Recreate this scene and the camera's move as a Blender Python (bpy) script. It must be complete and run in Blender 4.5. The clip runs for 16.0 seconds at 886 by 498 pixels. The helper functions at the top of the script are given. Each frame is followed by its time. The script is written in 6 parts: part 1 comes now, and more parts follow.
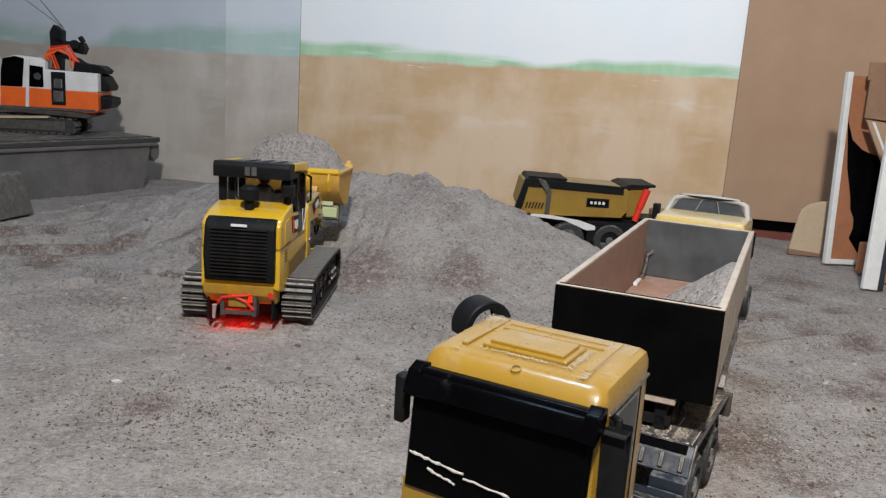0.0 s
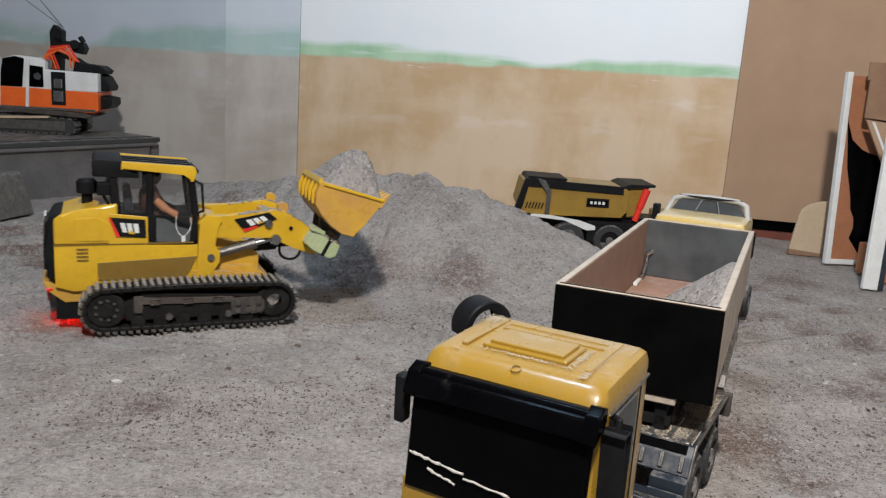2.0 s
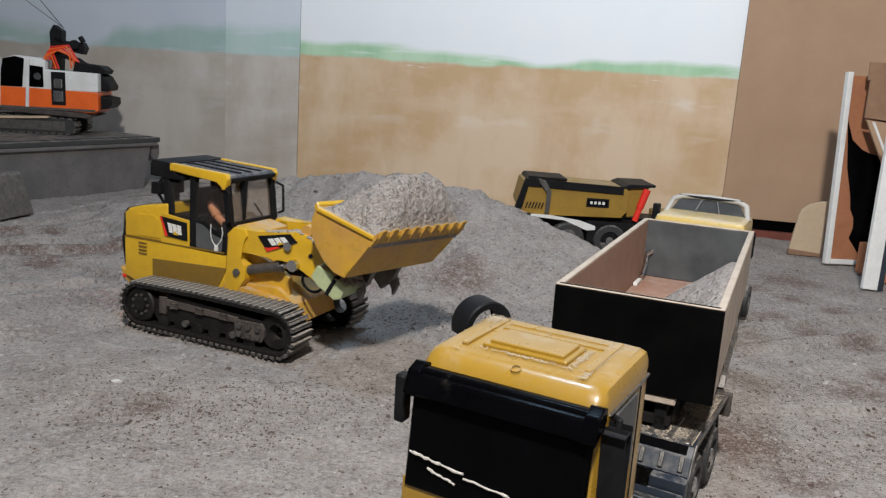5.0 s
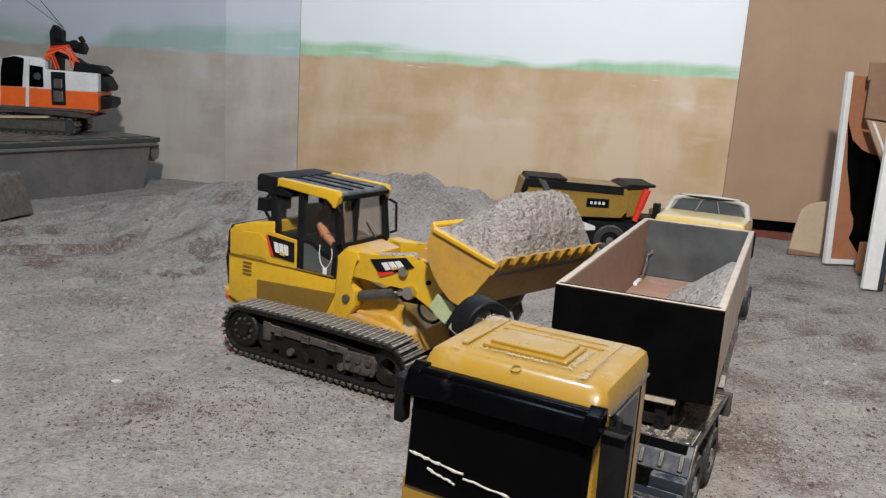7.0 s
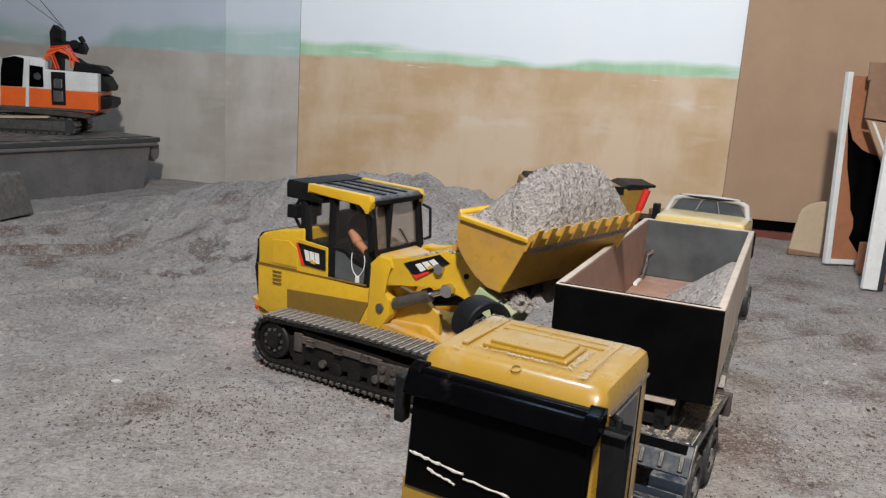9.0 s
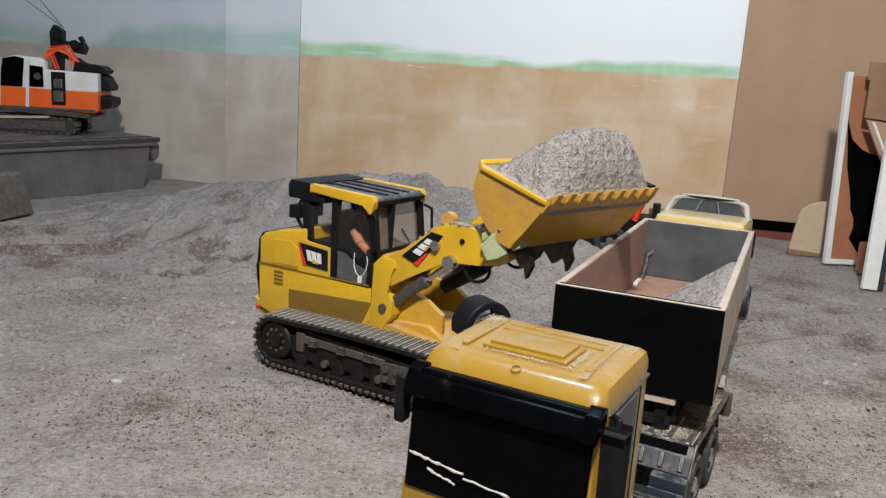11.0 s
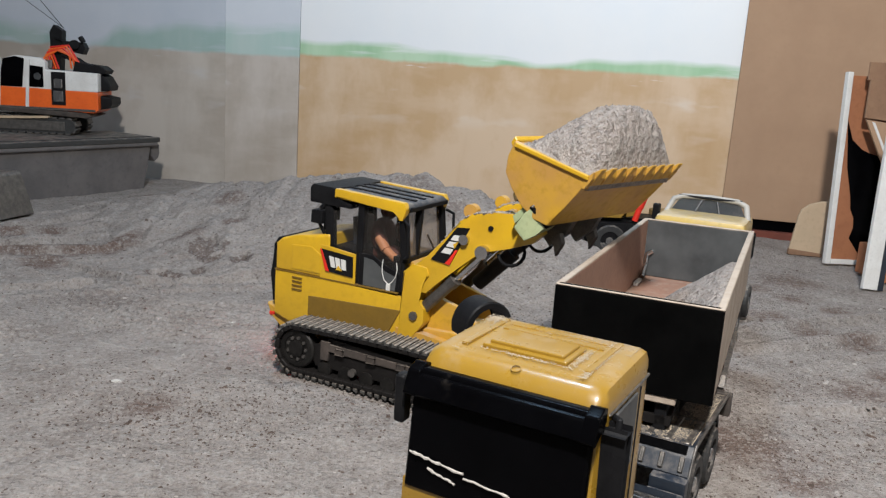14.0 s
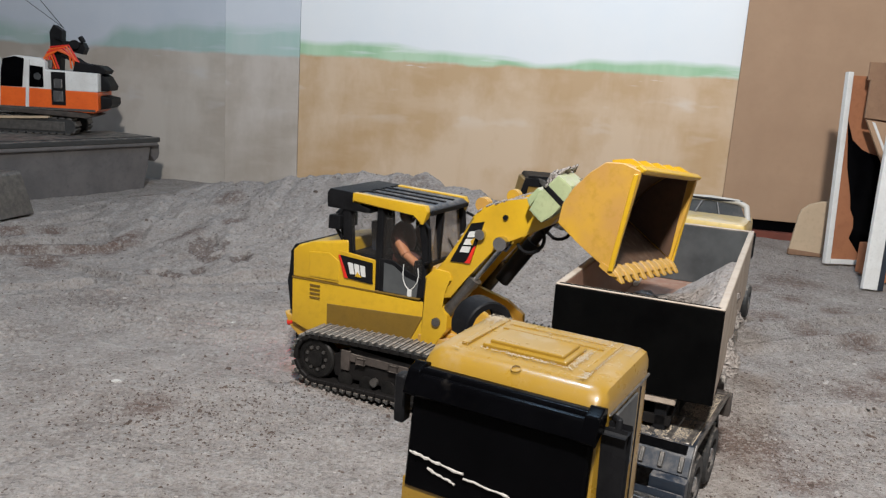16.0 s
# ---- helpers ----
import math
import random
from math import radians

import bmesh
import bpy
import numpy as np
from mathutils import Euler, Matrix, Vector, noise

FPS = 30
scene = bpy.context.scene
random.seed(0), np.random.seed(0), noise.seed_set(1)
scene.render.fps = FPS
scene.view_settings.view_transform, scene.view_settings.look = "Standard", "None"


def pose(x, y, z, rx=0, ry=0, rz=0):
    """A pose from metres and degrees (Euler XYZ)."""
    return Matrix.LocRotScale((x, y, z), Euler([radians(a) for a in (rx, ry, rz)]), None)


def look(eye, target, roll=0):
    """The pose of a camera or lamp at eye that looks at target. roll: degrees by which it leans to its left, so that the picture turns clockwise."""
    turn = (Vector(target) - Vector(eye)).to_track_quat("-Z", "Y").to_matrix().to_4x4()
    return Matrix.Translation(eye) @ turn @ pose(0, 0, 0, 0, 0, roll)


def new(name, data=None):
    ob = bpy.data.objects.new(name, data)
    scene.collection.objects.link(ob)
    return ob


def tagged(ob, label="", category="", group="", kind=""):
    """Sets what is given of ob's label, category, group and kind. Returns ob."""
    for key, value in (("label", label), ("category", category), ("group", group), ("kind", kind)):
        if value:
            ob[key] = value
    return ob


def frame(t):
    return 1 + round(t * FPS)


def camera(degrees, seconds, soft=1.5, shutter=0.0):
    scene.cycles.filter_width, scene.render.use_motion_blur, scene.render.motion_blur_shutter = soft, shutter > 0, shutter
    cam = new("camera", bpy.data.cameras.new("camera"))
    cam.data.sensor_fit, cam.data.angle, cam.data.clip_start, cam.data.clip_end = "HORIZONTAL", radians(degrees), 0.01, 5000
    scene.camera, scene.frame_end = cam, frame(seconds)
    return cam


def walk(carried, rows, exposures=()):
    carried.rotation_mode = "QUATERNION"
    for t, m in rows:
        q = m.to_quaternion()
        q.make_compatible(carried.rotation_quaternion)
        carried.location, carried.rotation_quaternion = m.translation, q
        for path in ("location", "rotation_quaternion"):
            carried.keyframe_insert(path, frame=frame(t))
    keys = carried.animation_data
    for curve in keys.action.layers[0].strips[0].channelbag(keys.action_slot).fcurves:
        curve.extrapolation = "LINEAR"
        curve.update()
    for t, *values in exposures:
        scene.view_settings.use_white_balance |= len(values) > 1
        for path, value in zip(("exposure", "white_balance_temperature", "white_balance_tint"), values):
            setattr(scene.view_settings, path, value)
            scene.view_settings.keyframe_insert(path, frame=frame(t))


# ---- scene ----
K = 0.36        # metres to one unit of plan; all plan numbers below are in units of the eye's height above the sand

cam = camera(58.15, 16.0, soft=1.3, shutter=0.5)
EYE = Vector((0, 0, K))
_aim = EYE + Vector((0, math.cos(radians(11.91)), -math.sin(radians(11.91))))
walk(cam, [(0, look(EYE, _aim, 3.71)), (16.0, look(EYE, _aim, 3.71))],
     exposures=[(0, -0.11, 6200, 10), (4.2, -0.11, 6200, 10), (7, -0.03, 6200, 10), (16, -0.03, 6200, 10)])

# ---- light: two small room lamps over and behind the table, and a dim room ----
world = bpy.data.worlds.new("world")
scene.world = world
world.use_nodes = True
world.node_tree.nodes["Background"].inputs[0].default_value = (0.75, 0.85, 1.0, 1)
world.node_tree.nodes["Background"].inputs[1].default_value = 0.06


def lamp(name, at, aim, size, power, colour):
    d = bpy.data.lights.new(name, "AREA")
    d.shape, d.size, d.energy, d.color = "DISK", size, power, colour
    ob = new(name, d)
    ob.matrix_world = look([c * K for c in at], [c * K for c in aim])
    return ob


lamp("lamp_cool", (-0.4, 3.1, 6.0), (0.6, 3.6, 0), 0.3, 17, (0.50, 0.74, 1.0))
lamp("lamp_warm", (0.0, -0.9, 4.3), (2.9, 4.6, 0.3), 0.14, 61, (1.0, 0.95, 0.885))


# ---- materials ----
def nodes_of(m):
    m.use_nodes = True
    nt = m.node_tree
    return nt, nt.nodes["Principled BSDF"]


def noise_node(nt, scale, detail=4, rough=0.6, stretch=(1, 1, 1)):
    co = nt.nodes.new("ShaderNodeTexCoord")
    mp = nt.nodes.new("ShaderNodeMapping")
    mp.inputs["Scale"].default_value = stretch
    n = nt.nodes.new("ShaderNodeTexNoise")
    n.inputs["Scale"].default_value, n.inputs["Detail"].default_value, n.inputs["Roughness"].default_value = scale, detail, rough
    nt.links.new(co.outputs["Object"], mp.inputs[0])
    nt.links.new(mp.outputs[0], n.inputs["Vector"])
    return n


def ramp(nt, src, a, b):
    r = nt.nodes.new("ShaderNodeMapRange")
    r.inputs["From Min"].default_value, r.inputs["From Max"].default_value = a, b
    nt.links.new(src, r.inputs["Value"])
    return r.outputs["Result"]


def mixc(nt, fac, a, b):
    m = nt.nodes.new("ShaderNodeMix")
    m.data_type = "RGBA"
    if isinstance(fac, (int, float)):
        m.inputs[0].default_value = fac
    else:
        nt.links.new(fac, m.inputs[0])
    for i, c in ((6, a), (7, b)):
        if isinstance(c, tuple):
            m.inputs[i].default_value = (*c, 1)
        else:
            nt.links.new(c, m.inputs[i])
    return m.outputs[2]


def mathn(nt, op, a, b=0.0):
    m = nt.nodes.new("ShaderNodeMath")
    m.operation = op
    for i, c in ((0, a), (1, b)):
        if isinstance(c, (int, float)):
            m.inputs[i].default_value = c
        else:
            nt.links.new(c, m.inputs[i])
    return m.outputs[0]


def bump(nt, bsdf, height, strength, dist):
    b = nt.nodes.new("ShaderNodeBump")
    b.inputs["Strength"].default_value, b.inputs["Distance"].default_value = strength, dist
    nt.links.new(height, b.inputs["Height"])
    nt.links.new(b.outputs[0], bsdf.inputs["Normal"])


def upward(nt, low, high):
    """How far a surface faces up, for dust that settles on it."""
    g = nt.nodes.new("ShaderNodeNewGeometry")
    s = nt.nodes.new("ShaderNodeSeparateXYZ")
    nt.links.new(g.outputs["Normal"], s.inputs[0])
    return ramp(nt, s.outputs["Z"], low, high)


DUST = (0.42, 0.36, 0.30)


def surface(name, a, b, scale=60, rough=0.5, metal=0.0, relief=0.0, dust=0.0, grime=0.25, coat=0.0, stretch=(1, 1, 1), spec=0.5):
    """Two tones mixed by noise, finer grain over it, dust on top faces."""
    m = bpy.data.materials.new(name)
    nt, p = nodes_of(m)
    n1, n2 = noise_node(nt, scale, stretch=stretch), noise_node(nt, scale * 7, 3, stretch=stretch)
    c = mixc(nt, ramp(nt, n1.outputs["Fac"], 0.35, 0.65), a, b)
    dark = tuple(x * (1 - grime) for x in a)
    c = mixc(nt, mathn(nt, "MULTIPLY", ramp(nt, n2.outputs["Fac"], 0.52, 0.72), 0.6), c, dark)
    r = mathn(nt, "ADD", mathn(nt, "MULTIPLY", n2.outputs["Fac"], 0.25), rough - 0.12)
    if dust:
        n3 = noise_node(nt, scale * 2.2, 6, 0.7)
        f = mathn(nt, "MULTIPLY", mathn(nt, "MULTIPLY", upward(nt, 0.25, 0.95), ramp(nt, n3.outputs["Fac"], 0.62 - 0.4 * dust, 0.72 - 0.2 * dust)), dust)
        speck = noise_node(nt, 900, 2)
        f = mathn(nt, "MAXIMUM", f, mathn(nt, "MULTIPLY", ramp(nt, speck.outputs["Fac"], 0.70, 0.74), 0.5 * dust))
        c = mixc(nt, f, c, DUST)
        r = mathn(nt, "MAXIMUM", r, f)
    nt.links.new(c, p.inputs["Base Color"])
    nt.links.new(r, p.inputs["Roughness"])
    p.inputs["Metallic"].default_value = metal
    p.inputs["Coat Weight"].default_value = coat
    p.inputs["Specular IOR Level"].default_value = spec
    p.inputs["Coat Roughness"].default_value = 0.12
    if relief:
        bump(nt, p, n2.outputs["Fac"], 0.5, relief)
    return m


# brown patches: damp sand, and crease shade put into colour along the heap's gullies
PATCHES = ((0.93, 2.25, 0.22), (1.02, 2.02, 0.12), (1.62, 3.75, 0.12), (1.75, 3.55, 0.14), (1.88, 3.38, 0.15), (2.0, 3.2, 0.14), (2.0, 4.5, 0.25), (-0.85, 2.25, 0.10), (1.55, 2.75, 0.13), (1.75, 2.9, 0.12), (-2.6, 3.98, 0.13), (-2.4, 4.05, 0.13), (-2.2, 4.12, 0.14), (-2.0, 4.2, 0.13), (-1.82, 4.27, 0.11), (-2.5, 4.5, 0.10), (-2.3, 4.58, 0.09), (1.45, 4.55, 0.10), (1.58, 4.45, 0.12), (1.72, 4.3, 0.13), (1.85, 4.1, 0.12), (2.0, 3.9, 0.11), (-0.4, 3.85, 0.25), (0.1, 3.8, 0.2), (-1.42, 4.3, 0.13), (-1.33, 4.85, 0.12), (-1.75, 4.35, 0.12), (-2.0, 3.85, 0.14), (-1.2, 4.45, 0.08), (-2.15, 5.85, 0.16))


CLEFTS= ((-1.40, 3.76, 0.09), (-1.30, 3.73, 0.07), (-1.21, 3.86, 0.05), (-1.25, 4.12, 0.09), (-1.19, 4.0, 0.06), (-1.04, 3.99, 0.06))   # ragged hollows in the heap, their shade painted in brown: plan place and reach


def sand_material(name, fine, coarse=1.0, tone=1.0, patches=()):
    """Dry sand and wood chips: pale and dark grains at three sizes, damp brown patches, shade painted into gullies and
    clefts.
    """
    m = bpy.data.materials.new(name)
    nt, p = nodes_of(m)
    big, mid = noise_node(nt, 3.1, 5), noise_node(nt, 13, 7, 0.68)
    grain, chip = noise_node(nt, 230 * coarse, 4, 0.75), noise_node(nt, 120 * coarse, 3, 0.6, (1, 1.9, 1))
    crumb = noise_node(nt, 75 * coarse, 5, 0.7)
    c = mixc(nt, ramp(nt, mid.outputs["Fac"], 0.32, 0.68), (tone * 0.215, tone * 0.186, tone * 0.167), (tone * 0.325, tone * 0.290, tone * 0.264))
    c = mixc(nt, mathn(nt, "MULTIPLY", ramp(nt, big.outputs["Fac"], 0.55, 0.70), 0.42 if patches else 0.2), c, (0.125, 0.085, 0.07))
    if patches:
        co = nt.nodes.new("ShaderNodeTexCoord")
        ragged = noise_node(nt, 14, 5, 0.65)
        flat = nt.nodes.new("ShaderNodeVectorMath")
        flat.operation = "MULTIPLY"
        flat.inputs[1].default_value = (1, 1, 0)
        nt.links.new(co.outputs["Object"], flat.inputs[0])
        for px, py, pr in patches:
            v = nt.nodes.new("ShaderNodeVectorMath")
            v.operation = "DISTANCE"
            nt.links.new(flat.outputs[0], v.inputs[0])
            v.inputs[1].default_value = (px * K, py * K, 0)
            d = mathn(nt, "ADD", v.outputs["Value"], mathn(nt, "MULTIPLY", mathn(nt, "SUBTRACT", ragged.outputs["Fac"], 0.5), 0.9 * pr * K))
            c = mixc(nt, mathn(nt, "MULTIPLY", ramp(nt, d, pr * K, 0.35 * pr * K), 0.8), c, (0.14, 0.09, 0.072))
        # crease shade of the clefts, mixed into the sand colour
        torn = noise_node(nt, 30, 5, 0.6)
        for px, py, pr in CLEFTS:
            v = nt.nodes.new("ShaderNodeVectorMath")
            v.operation = "DISTANCE"
            nt.links.new(flat.outputs[0], v.inputs[0])
            v.inputs[1].default_value = (px * K, py * K, 0)
            d = mathn(nt, "ADD", v.outputs["Value"], mathn(nt, "MULTIPLY", mathn(nt, "SUBTRACT", torn.outputs["Fac"], 0.5), 2.6 * pr * K))
            c = mixc(nt, mathn(nt, "MULTIPLY", ramp(nt, d, pr * K, 0.85 * pr * K), 0.75), c, (0.12, 0.085, 0.072))
    c = mixc(nt, ramp(nt, crumb.outputs["Fac"], 0.50, 0.74), c, (0.39, 0.36, 0.33))
    c = mixc(nt, mathn(nt, "MULTIPLY", ramp(nt, grain.outputs["Fac"], 0.50, 0.74), 0.75), c, (0.48, 0.45, 0.42))
    c = mixc(nt, mathn(nt, "MULTIPLY", ramp(nt, grain.outputs["Fac"], 0.45, 0.34), 0.6), c, (0.13, 0.10, 0.085))
    c = mixc(nt, mathn(nt, "MULTIPLY", ramp(nt, chip.outputs["Fac"], 0.60, 0.68), 0.55), c, (0.09, 0.068, 0.058))
    c = mixc(nt, mathn(nt, "MULTIPLY", ramp(nt, chip.outputs["Fac"], 0.36, 0.30), 0.45), c, (0.52, 0.49, 0.46))
    nt.links.new(c, p.inputs["Base Color"])
    p.inputs["Roughness"].default_value = 0.95
    p.inputs["Specular IOR Level"].default_value = 0.12
    h = mathn(nt, "ADD", mathn(nt, "MULTIPLY", grain.outputs["Fac"], 0.8), mathn(nt, "ADD", mathn(nt, "MULTIPLY", crumb.outputs["Fac"], 2.2), mathn(nt, "MULTIPLY", mid.outputs["Fac"], 3.0)))
    bump(nt, p, h, 1.0, fine)
    return m


SAND = sand_material("dry_sawdust_sand", 0.0045, 0.9, 1.15, PATCHES)
LOAD = sand_material("loose_sand", 0.0065, 0.9, 1.6)
YELLOW = surface("yellow_paint", (0.62, 0.375, 0.013), (0.57, 0.335, 0.013), 14, 0.34, dust=0.34, grime=0.18, coat=0.25)
YELLOW_WORN = surface("worn_yellow_paint", (0.58, 0.33, 0.016), (0.46, 0.25, 0.06), 15, 0.5, dust=0.6, grime=0.35)
# hull yellow at a third: shade of louvres, slots and seam put into colour
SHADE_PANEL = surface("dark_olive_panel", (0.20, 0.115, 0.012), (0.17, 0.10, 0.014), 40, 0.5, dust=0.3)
OCHRE = surface("ochre_cab_paint", (0.31, 0.178, 0.018), (0.27, 0.155, 0.016), 10, 0.30, dust=0.30, grime=0.15, coat=0.3)
BLACK = surface("black_plastic", (0.007, 0.007, 0.008), (0.012, 0.012, 0.013), 50, 0.5, dust=0.07, spec=0.1)
GLOSS_BLACK = surface("gloss_black", (0.0012, 0.0012, 0.0015), (0.002, 0.002, 0.0025), 30, 0.2, dust=0.03, grime=0.0, spec=0.04)
MATT_BLACK = surface("matt_black_board", (0.0015, 0.0015, 0.0016), (0.003, 0.003, 0.003), 30, 0.6, dust=0.08, spec=0.03)
STEEL = surface("dark_steel", (0.10, 0.095, 0.09), (0.16, 0.15, 0.14), 70, 0.45, 0.7, 0.0006, dust=0.5)
SHOE = surface("worn_track_steel", (0.055, 0.053, 0.05), (0.12, 0.115, 0.108), 40, 0.6, 0.2, 0.0006, dust=0.8, grime=0.5)
CHROME = surface("chrome", (0.6, 0.6, 0.6), (0.5, 0.5, 0.5), 40, 0.2, 1.0, dust=0.25)
RUBBER = surface("rubber", (0.02, 0.02, 0.02), (0.03, 0.03, 0.03), 60, 0.7, dust=0.5)
RED = surface("red_paint", (0.75, 0.03, 0.015), (0.65, 0.025, 0.012), 30, 0.4, dust=0.15)
ORANGE = surface("orange_paint", (0.80, 0.13, 0.012), (0.74, 0.11, 0.01), 24, 0.4, dust=0.25)
WHITE = surface("white_paint", (0.72, 0.72, 0.70), (0.64, 0.63, 0.60), 30, 0.45, dust=0.25)
GREEN = surface("pale_green_metal", (0.42, 0.47, 0.26), (0.34, 0.40, 0.22), 40, 0.5, 0.0, 0.0005, dust=0.7)
PLY = surface("plywood_edge", (0.46, 0.38, 0.30), (0.34, 0.27, 0.21), 45, 0.8, relief=0.0006, dust=0.7)
BROWN_BOARD = surface("brown_board", (0.30, 0.165, 0.11), (0.25, 0.135, 0.09), 22, 0.7, relief=0.0004, dust=0.35)
GREY_BOARD = surface("smeared_grey_board", (0.085, 0.09, 0.092), (0.03, 0.032, 0.034), 11, 0.6, dust=0.3)
CARD = surface("cardboard", (0.40, 0.262, 0.165), (0.365, 0.235, 0.147), 9, 0.85, relief=0.0003, grime=0.08)
CARD_DARK = surface("worn_cardboard", (0.27, 0.16, 0.095), (0.22, 0.125, 0.075), 14, 0.85, relief=0.0003)
TERRACOTTA = surface("terracotta_board", (0.36, 0.145, 0.065), (0.30, 0.12, 0.055), 14, 0.7)
CREAM = surface("cream_board", (0.52, 0.40, 0.27), (0.47, 0.36, 0.24), 12, 0.8)
TUB = surface("grey_plastic_tub", (0.105, 0.10, 0.10), (0.15, 0.14, 0.138), 12, 0.5, dust=0.5, grime=0.1)
TUB_LID = surface("dark_tub_lid", (0.03, 0.032, 0.033), (0.045, 0.045, 0.045), 20, 0.5, dust=0.5)
BLUE_GREY = surface("blue_grey_plastic", (0.022, 0.029, 0.042), (0.016, 0.021, 0.03), 40, 0.4, dust=0.4)
SKIN_TONE = surface("figure_tan", (0.48, 0.20, 0.09), (0.44, 0.18, 0.08), 40, 0.6)
MAROON = surface("figure_maroon", (0.085, 0.022, 0.015), (0.07, 0.02, 0.014), 40, 0.7)
PLASTER = surface("room_plaster", (0.34, 0.33, 0.32), (0.30, 0.29, 0.28), 4, 0.9, relief=0.0005)
GREY_TRIM = surface("dusty_pale_trim", (0.42, 0.40, 0.36), (0.30, 0.285, 0.26), 30, 0.5, dust=0.4)
# dusty ochre darkened for the dump truck's shade; also the dirty tow plate
SHADED_DULL_OCHRE = surface("dull_ochre_paint", (0.30, 0.175, 0.018), (0.24, 0.14, 0.018), 18, 0.5, dust=0.5, grime=0.35)
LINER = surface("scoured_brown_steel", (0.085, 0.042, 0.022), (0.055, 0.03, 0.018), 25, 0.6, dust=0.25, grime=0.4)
DARK_IRON = surface("dark_iron", (0.010, 0.009, 0.009), (0.018, 0.016, 0.015), 60, 0.6, 0.2, 0.0005, dust=0.06, spec=0.2)
DUSTY_IRON = surface("dusty_iron", (0.085, 0.068, 0.058), (0.022, 0.019, 0.017), 34, 0.8, 0.1, 0.0006, dust=0.4)
OIL_IRON = surface("oily_iron", (0.007, 0.0065, 0.0065), (0.026, 0.024, 0.022), 45, 0.55, 0.3, 0.0006, dust=0.16, spec=0.3)
DRY_DUST = surface("dry_dust", (0.42, 0.35, 0.26), (0.35, 0.29, 0.21), 80, 0.95)
CHALK = surface("chalky_dust", (0.55, 0.52, 0.48), (0.45, 0.42, 0.38), 80, 0.95)
PALE_YELLOW = surface("dusty_pale_yellow", (0.62, 0.44, 0.12), (0.56, 0.42, 0.18), 12, 0.32, dust=0.6, coat=0.4)
RUST = surface("rust_strip", (0.20, 0.05, 0.03), (0.14, 0.04, 0.025), 20, 0.8)

GLASS = bpy.data.materials.new("dusty_glass")
_nt, _p = nodes_of(GLASS)
_p.inputs["Base Color"].default_value = (0.12, 0.11, 0.10, 1)
_p.inputs["Roughness"].default_value = 0.08
_p.inputs["Alpha"].default_value = 0.08
DUST_GLASS = bpy.data.materials.new("dust_coated_glass")
_nt, _p = nodes_of(DUST_GLASS)
_dirt = noise_node(_nt, 28, 5, 0.65)
_nt.links.new(mathn(_nt, "ADD", mathn(_nt, "MULTIPLY", _dirt.outputs["Fac"], 0.35), 0.22), _p.inputs["Alpha"])
_p.inputs["Base Color"].default_value = (0.27, 0.22, 0.18, 1)
_p.inputs["Roughness"].default_value = 0.3
LENS = bpy.data.materials.new("red_lamp_lens")
_nt, _p = nodes_of(LENS)
_p.inputs["Base Color"].default_value = (0.8, 0.02, 0.01, 1)
_p.inputs["Emission Color"].default_value = (1.0, 0.012, 0.004, 1)
_p.inputs["Emission Strength"].default_value = 30.0


